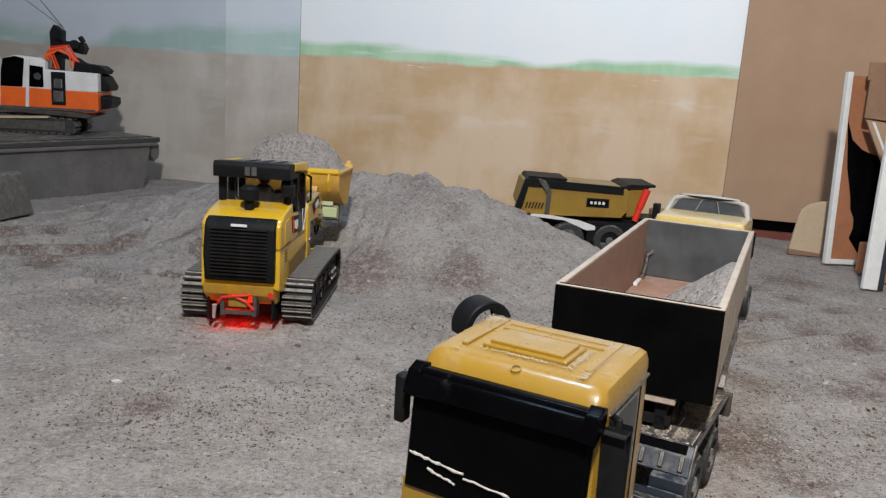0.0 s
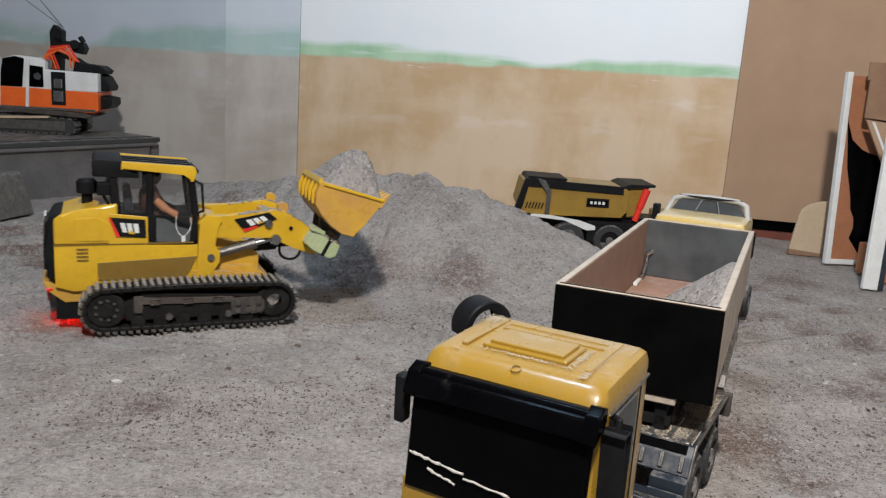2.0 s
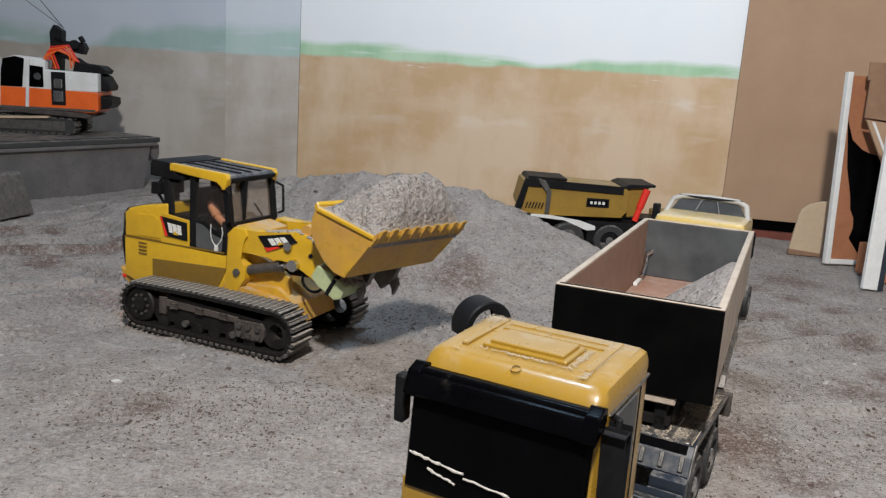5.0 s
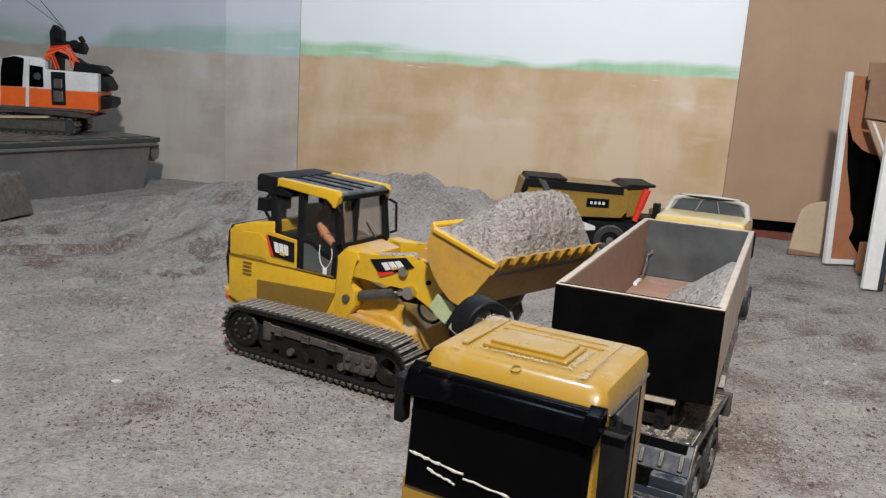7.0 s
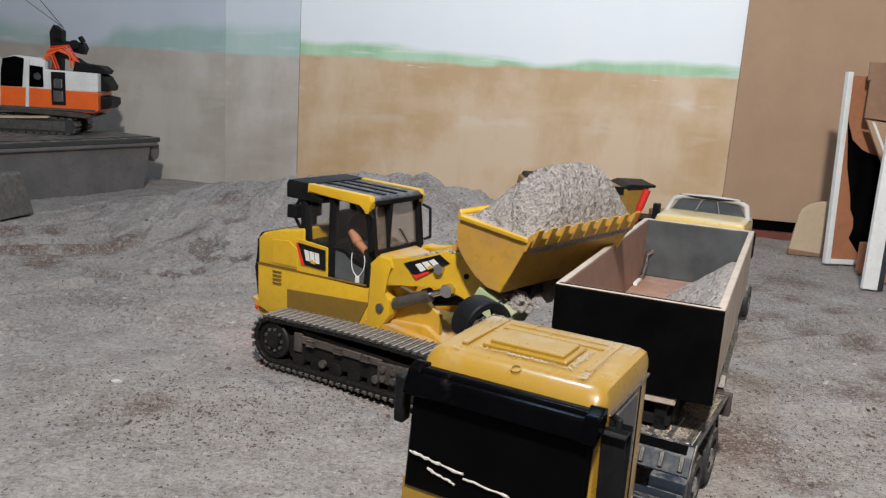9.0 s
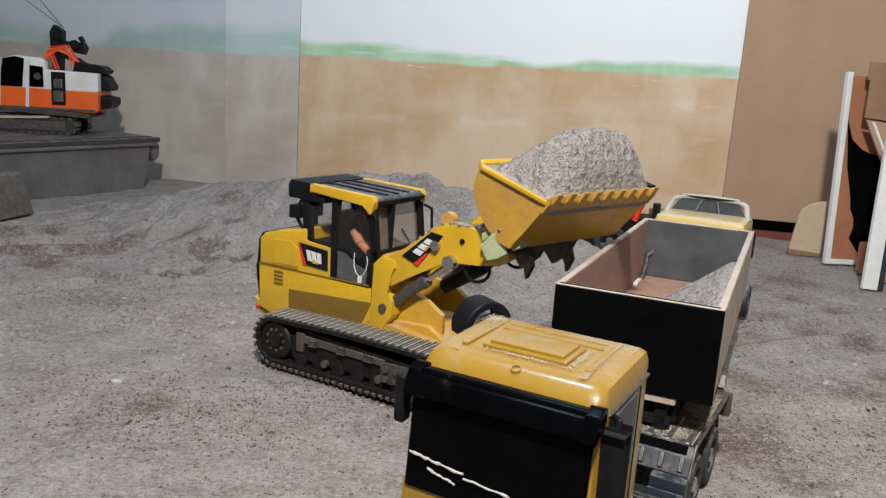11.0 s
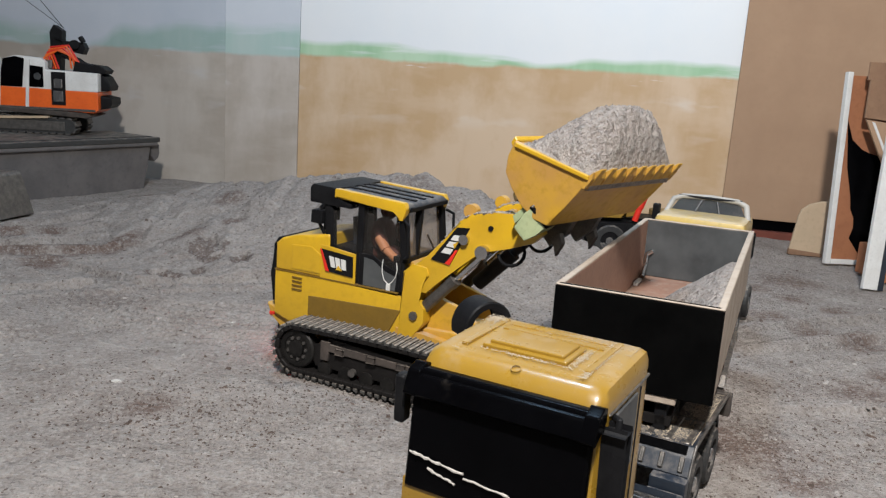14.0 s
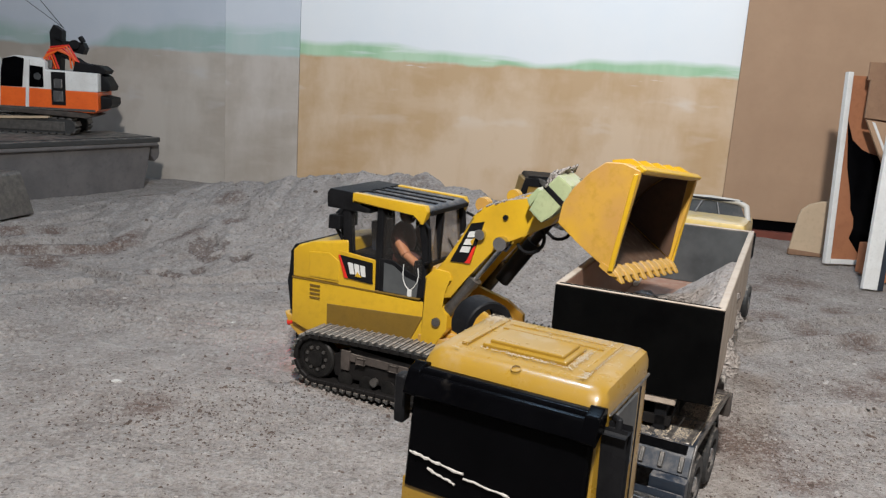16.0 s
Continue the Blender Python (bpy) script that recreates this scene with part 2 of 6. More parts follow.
def scenery_material(name, horizon, swell, depth, sky_a, sky_b, hill_a, hill_b, earth_a, earth_b, earth_c):
    """A hand-painted backdrop board: pale sky, a wavering green strip, washed brown earth with vertical brush marks."""
    m = bpy.data.materials.new(name)
    nt, p = nodes_of(m)
    co = nt.nodes.new("ShaderNodeTexCoord")
    s = nt.nodes.new("ShaderNodeSeparateXYZ")
    nt.links.new(co.outputs["Object"], s.inputs[0])
    wav, wav2 = noise_node(nt, 2.2, 3, 0.5, (1, 1, 0.3)), noise_node(nt, 6.0, 4, 0.6, (1, 1, 0.25))
    z = mathn(nt, "SUBTRACT", s.outputs["Z"], horizon * K)
    low = mathn(nt, "ADD", z, mathn(nt, "MULTIPLY", mathn(nt, "SUBTRACT", wav2.outputs["Fac"], 0.5), 0.03))
    top = mathn(nt, "ADD", z, mathn(nt, "MULTIPLY", mathn(nt, "SUBTRACT", wav.outputs["Fac"], 0.5), swell))
    wash, brush = noise_node(nt, 3.2, 5, 0.6, (1, 1, 0.9)), noise_node(nt, 11, 4, 0.6, (1, 1, 0.22))
    lay = noise_node(nt, 6, 4, 0.55, (0.5, 1, 1.5))
    earth = mixc(nt, ramp(nt, wash.outputs["Fac"], 0.44, 0.58), earth_a, earth_b)
    earth = mixc(nt, mathn(nt, "MULTIPLY", ramp(nt, brush.outputs["Fac"], 0.48, 0.66), 0.34), earth, earth_c)
    earth = mixc(nt, mathn(nt, "MULTIPLY", ramp(nt, lay.outputs["Fac"], 0.53, 0.66), 0.55), earth, earth_b)
    streak = noise_node(nt, 9, 3, 0.5, (0.5, 1, 4))
    hill = mixc(nt, ramp(nt, wav2.outputs["Fac"], 0.4, 0.6), hill_a, hill_b)
    hill = mixc(nt, mathn(nt, "MULTIPLY", ramp(nt, streak.outputs["Fac"], 0.55, 0.68), 0.6), hill, sky_a)
    sky = mixc(nt, ramp(nt, wash.outputs["Fac"], 0.35, 0.65), sky_a, sky_b)
    c = mixc(nt, ramp(nt, low, -0.004, 0.006), earth, hill)
    c = mixc(nt, ramp(nt, top, depth, depth * 1.7), c, sky)
    blot = noise_node(nt, 5.0, 3, 0.5, (0.8, 1, 2.2))
    near_hill = ramp(nt, mathn(nt, "ABSOLUTE", mathn(nt, "ADD", z, 0.10)), 0.10, 0.03)
    c = mixc(nt, mathn(nt, "MULTIPLY", mathn(nt, "MULTIPLY", ramp(nt, blot.outputs["Fac"], 0.60, 0.66), near_hill), 0.55), c, tuple(0.45 * a + 0.55 * b for a, b in zip(sky_a, earth_b)))
    fleck = mathn(nt, "MULTIPLY", ramp(nt, streak.outputs["Fac"], 0.66, 0.70), ramp(nt, mathn(nt, "ABSOLUTE", mathn(nt, "ADD", z, 0.015)), 0.03, 0.005))
    c = mixc(nt, mathn(nt, "MULTIPLY", fleck, 0.8), c, sky_a)
    nt.links.new(c, p.inputs["Base Color"])
    p.inputs["Roughness"].default_value = 0.55
    bump(nt, p, brush.outputs["Fac"], 0.25, 0.001)
    return m


SCENERY = scenery_material("painted_landscape", 1.14, 0.10, 0.026, (0.84, 0.86, 0.87), (0.80, 0.84, 0.87), (0.34, 0.56, 0.34), (0.50, 0.68, 0.48), (0.55, 0.375, 0.21), (0.66, 0.50, 0.345), (0.47, 0.29, 0.13))
# greyer landscape for the left corner; its dimness is put into the paint colours
SCENERY_SHADED_GREY = scenery_material("painted_landscape_grey", 1.10, 0.34, 0.06, (0.56, 0.60, 0.66), (0.50, 0.55, 0.62), (0.33, 0.46, 0.43), (0.40, 0.50, 0.48), (0.43, 0.38, 0.325), (0.53, 0.485, 0.43), (0.37, 0.32, 0.27))


# ---- mesh helpers (plan units) ----
def part(name, bm, material, parent=None, label="", smooth=False, at=None):
    bmesh.ops.recalc_face_normals(bm, faces=bm.faces)
    for v in bm.verts:
        v.co *= K
    me = bpy.data.meshes.new(name)
    bm.to_mesh(me)
    bm.free()
    me.materials.append(material)
    if smooth:
        for f in me.polygons:
            f.use_smooth = True
        me.set_sharp_from_angle(angle=radians(38))
    ob = new(name, me)
    if parent:
        ob.parent = parent
    if at is not None:
        ob.matrix_basis = at
    if label:
        ob["label"] = label
    return ob


def again(ob, at):
    """Another object on the same mesh under the same parent."""
    o = new(ob.name.split(".")[0], ob.data)
    o.parent = ob.parent
    o.matrix_basis = at
    return o


def thing(name, at, label, category, group=""):
    ob = new(name)
    ob.empty_display_size = 0.02
    ob.matrix_world = at
    return tagged(ob, label, category, group)


def upose(x, y, z, rx=0, ry=0, rz=0):
    return pose(x * K, y * K, z * K, rx, ry, rz)


def bevel(bm, geom_edges, w, seg=2):
    if w:
        bmesh.ops.bevel(bm, geom=geom_edges, offset=w, segments=seg, affect="EDGES", profile=0.7, clamp_overlap=True)


def box(bm, x0, x1, y0, y1, z0, z1, w=0.0, seg=2, m=None):
    b = bmesh.new()
    bmesh.ops.create_cube(b, size=1)
    for v in b.verts:
        v.co = Vector(((x0 + x1) / 2 + v.co.x * (x1 - x0), (y0 + y1) / 2 + v.co.y * (y1 - y0), (z0 + z1) / 2 + v.co.z * (z1 - z0)))
    bevel(b, b.edges[:], w, seg)
    return join(bm, b, m)


def join(bm, b, m=None):
    if m is not None:
        bmesh.ops.transform(b, matrix=m, verts=b.verts)
    me = bpy.data.meshes.new("tmp")
    b.to_mesh(me)
    b.free()
    bm.from_mesh(me)
    bpy.data.meshes.remove(me)
    return bm


def prism(bm, pts, y0, y1, w=0.0, seg=2, m=None):
    """A profile in x and z, drawn out from y0 to y1."""
    b = bmesh.new()
    lo = [b.verts.new((x, y0, z)) for x, z in pts]
    hi = [b.verts.new((x, y1, z)) for x, z in pts]
    b.faces.new(lo)
    b.faces.new(hi[::-1])
    for i in range(len(pts)):
        j = (i + 1) % len(pts)
        b.faces.new((lo[j], lo[i], hi[i], hi[j]))
    bevel(b, b.edges[:], w, seg)
    return join(bm, b, m)


def rod(bm, a, b_, r, seg=14, r2=None):
    a, b_ = Vector(a), Vector(b_)
    d = b_ - a
    c = bmesh.new()
    bmesh.ops.create_cone(c, cap_ends=True, segments=seg, radius1=r, radius2=r if r2 is None else r2, depth=d.length)
    return join(bm, c, Matrix.Translation((a + b_) / 2) @ d.to_track_quat("Z", "Y").to_matrix().to_4x4())


def pipe(bm, pts, r, seg=8):
    for a, b_ in zip(pts, pts[1:]):
        rod(bm, a, b_, r, seg)
    for p in pts[1:-1]:
        c = bmesh.new()
        bmesh.ops.create_uvsphere(c, u_segments=seg, v_segments=6, radius=r)
        join(bm, c, Matrix.Translation(p))
    return bm


def arc(cx, cz, r, a0, a1, n):
    return [(cx + r * math.cos(radians(a0 + (a1 - a0) * i / n)), cz + r * math.sin(radians(a0 + (a1 - a0) * i / n))) for i in range(n + 1)]


def ring_wheel(bm, r, r_in, w, seg=28):
    """A hollow ring about the y axis."""
    b = bmesh.new()
    rows = []
    e = 0.12 * (r - r_in)
    for rr, y in ((r_in, -w), (r - e * 2, -w), (r, -w + e * 2), (r, w - e * 2), (r - e * 2, w), (r_in, w)):
        rows.append([b.verts.new((rr * math.cos(2 * math.pi * i / seg), y, rr * math.sin(2 * math.pi * i / seg))) for i in range(seg)])
    for k in range(6):
        u, v = rows[k], rows[(k + 1) % 6]
        for i in range(seg):
            j = (i + 1) % seg
            b.faces.new((u[i], u[j], v[j], v[i]))
    return join(bm, b)


B = bmesh.new

# ---- ground: one sheet of sand with a long heap ----
RIDGE = ((-2.1, 6.3, 0.03, 0.2), (-1.83, 5.8, 0.107, 0.22), (-1.51, 5.4, 0.25, 0.25), (-0.915, 4.9, 0.375, 0.42), (-0.472, 4.65, 0.465, 0.55), (-0.14, 4.6, 0.485, 0.53), (-0.005, 4.6, 0.42, 0.5), (0.157, 4.55, 0.42, 0.5),
         (0.352, 4.45, 0.348, 0.46), (0.538, 4.35, 0.281, 0.42), (0.773, 4.2, 0.2, 0.36), (1.0, 4.05, 0.05, 0.3))
SPURS = ((-1.62, 4.62, 0.15), (-1.28, 4.30, 0.13), (-1.72, 5.05, 0.17), (-1.0, 4.05, 0.08), (-1.45, 4.75, 0.20), (-1.15, 4.45, 0.19), (-0.95, 4.30, 0.12), (0.15, 4.15, 0.20), (0.55, 4.0, 0.13))


def heap_height(x, y):
    h = 0.0
    for (ax, ay, az, asl), (bx, by, bz, bsl) in zip(RIDGE, RIDGE[1:]):
        dx, dy = bx - ax, by - ay
        k = min(1, max(0, ((x - ax) * dx + (y - ay) * dy) / (dx * dx + dy * dy)))
        d = math.hypot(x - ax - k * dx, y - ay - k * dy)
        h = max(h, az + k * (bz - az) - max(0, d - 0.03) * (asl + k * (bsl - asl)))
    for sx, sy, sz in SPURS:
        h = max(h, sz - max(0, math.hypot(x - sx, y - sy) - 0.10) * 0.42)
    return h


TREADS = ((-0.95, 3.80, 0.42, 1.0, 210, 320), (-0.62, 3.25, 0.42, 0.95, -32, 38), (-1.9, 3.1, 0.25, 0.6, 200, 340), (0.5, 3.55, 0.2, 0.5, 190, 330))   # middle, inner and outer reach, from and to degrees


def tread_mark(x, y):
    """Nested arcs that the tracks pressed while turning on the spot."""
    k = 0.0
    for cx, cy, r0, r1, a0, a1 in TREADS:
        r = math.hypot(x - cx, y - cy)
        if r0 < r < r1:
            a = math.degrees(math.atan2(y - cy, x - cx)) % 360
            u = ((a - a0) % 360) / (a1 - a0)
            if u < 1:
                fade = min(1, 5 * u, 5 * (1 - u), (r - r0) / 0.08, (r1 - r) / 0.08)
                worn = 0.7 + 0.6 * noise.noise(Vector((x * 3.1, y * 3.1, 9)))
                k += 0.015 * fade * max(0, worn) * math.sin(2 * math.pi * (r + 0.012 * noise.noise(Vector((x * 5, y * 5, 2)))) / 0.052)
    return k


RUTS = ((-2.8, 3.75, -1.5, 4.25), (-2.8, 3.95, -1.7, 4.5), (-2.9, 4.35, -1.9, 5.2), (-2.6, 5.0, -1.9, 5.9), (-2.6, 3.0, 0.6, 4.4), (-2.7, 4.3, -1.6, 4.9), (-2.2, 3.9, -1.1, 3.4), (1.0, 3.2, 3.2, 4.2), (1.1, 3.0, 3.4, 3.9), (0.9, 2.4, 3.0, 2.7))


def ground_height(x, y):
    h = heap_height(x, y)
    p = Vector((x, y, 0))
    n1 = noise.fractal(p * 1.3, 1.0, 2.0, 3)
    n2 = noise.fractal(p * 6.0 + Vector((3, 1, 0)), 0.7, 2.0, 4)
    rough = min(1, h * 9)
    k = 0.012 * n1 + 0.008 * n2 * (0.7 + 0.9 * rough) + 0.010 * rough * n1
    if h > 0:
        lump = noise.turbulence(p * 3.4, 4, False)
        gully = abs(noise.noise(Vector((x * 4.2 + 0.6 * noise.noise(p * 2), y * 1.3, 7))))
        k += 0.018 * rough * (lump - 0.6) - (0.034 if x < -0.8 else 0.014) * rough * max(0, 0.16 - gully) / 0.16
    for ax, ay, bx, by in RUTS:
        dx, dy = bx - ax, by - ay
        u = ((x - ax) * dx + (y - ay) * dy) / (dx * dx + dy * dy)
        if 0 < u < 1 and h < 0.05:
            d = abs((x - ax) * dy - (y - ay) * dx) / math.hypot(dx, dy)
            off = d + 0.05 * n1
            if off < 0.14:
                k += (-0.022 if off < 0.08 else 0.014) * math.sin(math.pi * u)
    for cx, cy, cr in CLEFTS:
        d = math.hypot((x - cx) * 1.3, y - cy)
        if d < 2 * cr:
            edge = cr * (1 + 0.9 * noise.noise(Vector((x * 11, y * 11, 3))))
            if d < edge:
                k -= 0.035 * min(1, (edge - d) / 0.02) * (0.7 + 0.6 * noise.noise(Vector((x * 25, y * 25, 5))))
    if h < 0.03:
        k += tread_mark(x, y)
    clod = noise.noise(Vector((x * 17, y * 17, 1))) + 0.6 * noise.noise(Vector((x * 34, y * 34, 6)))
    k += (0.0035 + 0.006 * rough) * max(-0.5, clod)
    k -= 0.012
    return max(0, h) + k


def make_ground():
    xs = np.concatenate([np.arange(-5, -2.6, 0.08), np.arange(-2.6, -1.9, 0.022), np.arange(-1.9, 0.9, 0.0125), np.arange(0.9, 1.4, 0.022), np.arange(1.4, 5.01, 0.05)])
    ys = np.concatenate([np.arange(-3, 1.4, 0.2), np.arange(1.4, 2.4, 0.02), np.arange(2.4, 4.3, 0.0125), np.arange(4.3, 6.4, 0.022), np.arange(6.4, 8.3, 0.07)])
    verts = [(x * K, y * K, ground_height(x, y) * K) for y in ys for x in xs]
    w = len(xs)
    faces = [(j * w + i, j * w + i + 1, (j + 1) * w + i + 1, (j + 1) * w + i) for j in range(len(ys) - 1) for i in range(w - 1)]
    me = bpy.data.meshes.new("ground")
    me.from_pydata(verts, [], faces)
    me.materials.append(SAND)
    me.polygons.foreach_set("use_smooth", [True] * len(me.polygons))
    return tagged(new("ground", me), "grey-beige loose sand with chips, piled into a long heap", "ground", kind="structure")


make_ground()


LITTER = ((0.95, 2.15, 0.22), (1.30, 2.60, 0.30), (1.45, 2.25, 0.25), (-0.62, 2.15, 0.20), (-0.25, 2.35, 0.18), (-0.9, 2.3, 0.2), (0.1, 3.3, 0.25))   # where chips lie thick: plan place and spread


def make_chips():
    """Loose chips and pebbles strewn over the sand, in three tones."""
    rnd = random.Random(11)
    tones = [surface("pale_chip", (0.42, 0.385, 0.35), (0.36, 0.33, 0.30), 60, 0.9), surface("brown_chip", (0.11, 0.078, 0.062), (0.07, 0.05, 0.04), 60, 0.9), surface("grey_chip", (0.28, 0.25, 0.225), (0.22, 0.19, 0.17), 60, 0.9)]
    for tone, count, nm in ((0, 900, "pale_chips"), (1, 6500, "brown_chips"), (2, 7000, "grey_chips")):
        verts, faces = [], []
        for _ in range(count):
            y = 1.0 + 5.0 * rnd.random() ** 1.5
            x = rnd.uniform(-0.62, 0.62) * y
            if tone and rnd.random() < 0.5:
                cx, cy, cr = rnd.choice(LITTER)
                x, y = cx + rnd.gauss(0, cr), max(1.2, cy + rnd.gauss(0, 0.7 * cr))
            z = ground_height(x, y)
            s = rnd.uniform(0.002, 0.0058) * (1 + 1.2 * (rnd.random() < 0.02)) * min(1, 0.45 + 0.16 * y)
            a, q = rnd.uniform(0, 6.28), rnd.uniform(0.5, 1.9)
            c, d = math.cos(a), math.sin(a)
            o = len(verts)
            for ux, uy, uz in ((-q, -0.8, -0.3), (q, -0.7, -0.3), (q * 0.7, 0.9, -0.3), (-q * 0.8, 0.8, -0.3), (-q * 0.5, -0.3, 0.8), (q * 0.5, 0.3, 0.6)):
                ux, uy = ux * rnd.uniform(0.8, 1.2), uy * rnd.uniform(0.8, 1.2)
                verts.append(((x + s * (c * ux - d * uy)) * K, (y + s * (d * ux + c * uy)) * K, (z + s * uz) * K))
            faces += [(o, o + 1, o + 4), (o + 1, o + 5, o + 4), (o + 1, o + 2, o + 5), (o + 2, o + 3, o + 5), (o + 3, o + 4, o + 5), (o + 3, o, o + 4)]
        me = bpy.data.meshes.new(nm)
        me.from_pydata(verts, [], faces)
        me.materials.append(tones[tone])
        tagged(new(nm, me), "small loose wood chips and grit strewn on sand", "chips", kind="stuff")


make_chips()


def make_pebble(x, y, r, flat, material, label):
    bm = bmesh.new()
    bmesh.ops.create_icosphere(bm, subdivisions=3, radius=1)
    for v in bm.verts:
        n = v.co.normalized()
        v.co = n * r * (1 + 0.35 * noise.noise(n * 1.7 + Vector((x * 9, y * 9, 0))))
        v.co.z *= flat
    tagged(part("pebble", bm, material, at=upose(x, y, ground_height(x, y) + 0.3 * r * flat), smooth=True), label, "pebble")


make_pebble(-0.83, 3.09, 0.014, 0.6, CHALK, "small white stone lying on the sand")
make_pebble(-0.86, 3.72, 0.024, 0.7, LOAD, "pale clod of sand at the foot of the heap")
make_pebble(-1.02, 2.40, 0.014, 0.3, CHALK, "flat white chip lying on the sand")

# board next to the corner: grey landscape with a lighter share of painted-in shade
SCENERY_SHADED_PALE = scenery_material("painted_landscape_pale", 1.11, 0.16, 0.055, (0.62, 0.66, 0.71), (0.58, 0.62, 0.68), (0.38, 0.53, 0.49), (0.46, 0.57, 0.54), (0.42, 0.37, 0.315), (0.53, 0.48, 0.43), (0.34, 0.28, 0.22))


# ---- walls ----
def board(name, a, b, z0, z1, thick, material, label, category="wall", lean=0.0):
    """An upright board from plan point a to b; its front face lies on that line. lean: how far the top stands back."""
    ax, ay = a
    bx, by = b
    d = Vector((bx - ax, by - ay, 0))
    L = d.length
    bm = prism(B(), [(0, z0), (L, z0), (L, z1), (0, z1)], 0, thick, 0.004, 1)
    ob = part(name, bm, material)
    ob.matrix_world = upose(ax, ay, 0, 0, 0, math.degrees(math.atan2(d.y, d.x))) @ pose(0, 0, 0, -lean)
    return tagged(ob, label, category, kind="structure")


board("wall_north", (-1.312, 6.90), (5.0, 5.53), -0.1, 6.4, 0.06, SCENERY, "painted backdrop board with pale sky, green hills and brown earth")
board("wall_north_west", (-1.96, 6.9545), (-1.314, 6.898), -0.1, 6.4, 0.06, SCENERY_SHADED_PALE, "greyish painted backdrop board with hills, corner shade put into its colours")
board("wall_west_corner", (-5.3, 7.55), (-1.95, 6.955), -0.1, 6.4, 0.06, SCENERY_SHADED_GREY, "greyish painted backdrop board with hills, corner shade put into its colours")
# three walls and a ceiling out of view, added to return bounce light
for nm, a, b in (("wall_west", (-4.95, -3), (-4.95, 7.2)), ("wall_east", (4.95, 7.2), (4.95, -3)), ("wall_south", (5.0, -2.95), (-5.0, -2.95))):
    board(nm, a, b, -0.1, 6.4, 0.06, PLASTER, "plain unseen wall added to close the room and bounce light")
tagged(part("ceiling", box(B(), -5.1, 5.1, -3.1, 7.3, 6.4, 6.5), PLASTER), "plain unseen ceiling added to bounce light", "ceiling", kind="structure")


# ---- motion tables of the loader (plan units, degrees) ----
DRIVE = (  # t, x, y of the near sprocket, heading, nose up
    (0, -0.515, 3.158, 89.3, -0.5), (0.5, -0.515, 2.976, 89.3, -0.9), (1, -0.647, 2.852, 76.3, -1.4), (1.5, -0.931, 2.791, 50.5, -1.2),
    (2, -1.203, 2.813, 23.9, 0.2), (2.5, -1.462, 2.984, 1.2, 0), (3, -1.522, 3.245, -27.1, -0.7), (3.5, -1.427, 3.251, -35.3, -0.3),
    (4, -1.347, 3.056, -20.3, -0.5), (4.2, -1.30, 3.00, -20.5, -0.4), (6.3, -0.84, 2.785, -29.6, 0.3), (6.5, -0.786, 2.757, -29.8, 0.3), (7, -0.678, 2.692, -30.1, 0.1), (7.2, -0.65, 2.684, -31.0, 0.1), (8, -0.65, 2.684, -31.1, 0.1),
    (8.5, -0.611, 2.656, -31.3, 0.3), (9, -0.547, 2.591, -31.8, 1.2), (9.2, -0.543, 2.591, -31.6, 1.0), (11.5, -0.541, 2.593, -31.0, 0.9), (12, -0.52, 2.583, -30.9, 0.9), (12.5, -0.46, 2.569, -29.9, -0.3),
    (13, -0.454, 2.522, -25.4, -0.5), (15.3, -0.454, 2.522, -25.4, -0.4), (15.5, -0.445, 2.50, -25.4, 0.0), (16, -0.373, 2.441, -25.7, 0.9))
BOOM_UP = ((0, -12), (0.5, -11), (1, -9.5), (1.5, -10.5), (2, -10.8), (2.5, -10.8), (3, -10), (3.5, -11.5), (4, -11.4), (6.5, -11.4), (7, -10.8), (7.5, -10.8), (8, -2.4), (8.5, -1.8), (9, -2.5), (9.2, -2.5), (11.3, 22), (11.5, 23.8), (12, 24.4), (12.5, 24), (13, 25.8), (13.5, 26), (14, 32.2), (14.5, 33.6), (15, 38), (15.5, 40.7), (16, 41))
BUCKET_UP = ((0, 57), (0.5, 56), (1.5, 49), (2, 41), (2.5, 45), (3, 47), (3.5, 47), (4, 43), (6.5, 43.7), (7.5, 43), (8, 50.3), (8.5, 51.9), (9, 51.6), (9.2, 51.6), (11.3, 38), (11.5, 36.5), (13, 35), (13.5, 35), (14, 41.4), (14.3, 39), (14.5, 15.6), (14.7, -18), (15, -30), (15.5, -35), (16, -36))
COUPLER_UP = ((0, -10), (2, -28), (2.5, -36), (3.5, -30), (9, -30), (11.3, 40), (12.5, 55), (14, 45), (14.5, 75), (15, 60), (16, 50))

COUPLER_SET = ((0, -0.035, 0.035), (8, -0.035, 0.035), (11.3, 0, 0.01), (16, 0, 0))   # t, then the coupler's shift along and across the boom

BUCKET_SET = (  # t, then roll, pitch and turn of the bucket in its coupler, and its shift
    (0, -5, 3, -2, 0.045, 0, -0.01), (2, -6, 3, -2, 0.05, -0.01, -0.012), (3.5, -9, 3, -4, 0.06, -0.02, -0.014), (9, -10, 2.5, -10, 0.02, 0.02, -0.006), (11.5, -11, 4.5, -11, 0.043, 0.03, -0.03), (14, -11, 4.5, -11, 0.044, 0.03, -0.03), (15, -1, -3, -9.5, 0.045, -0.02, 0.035), (16, 0, -3.4, -9.5, 0.045, -0.03, 0.041))


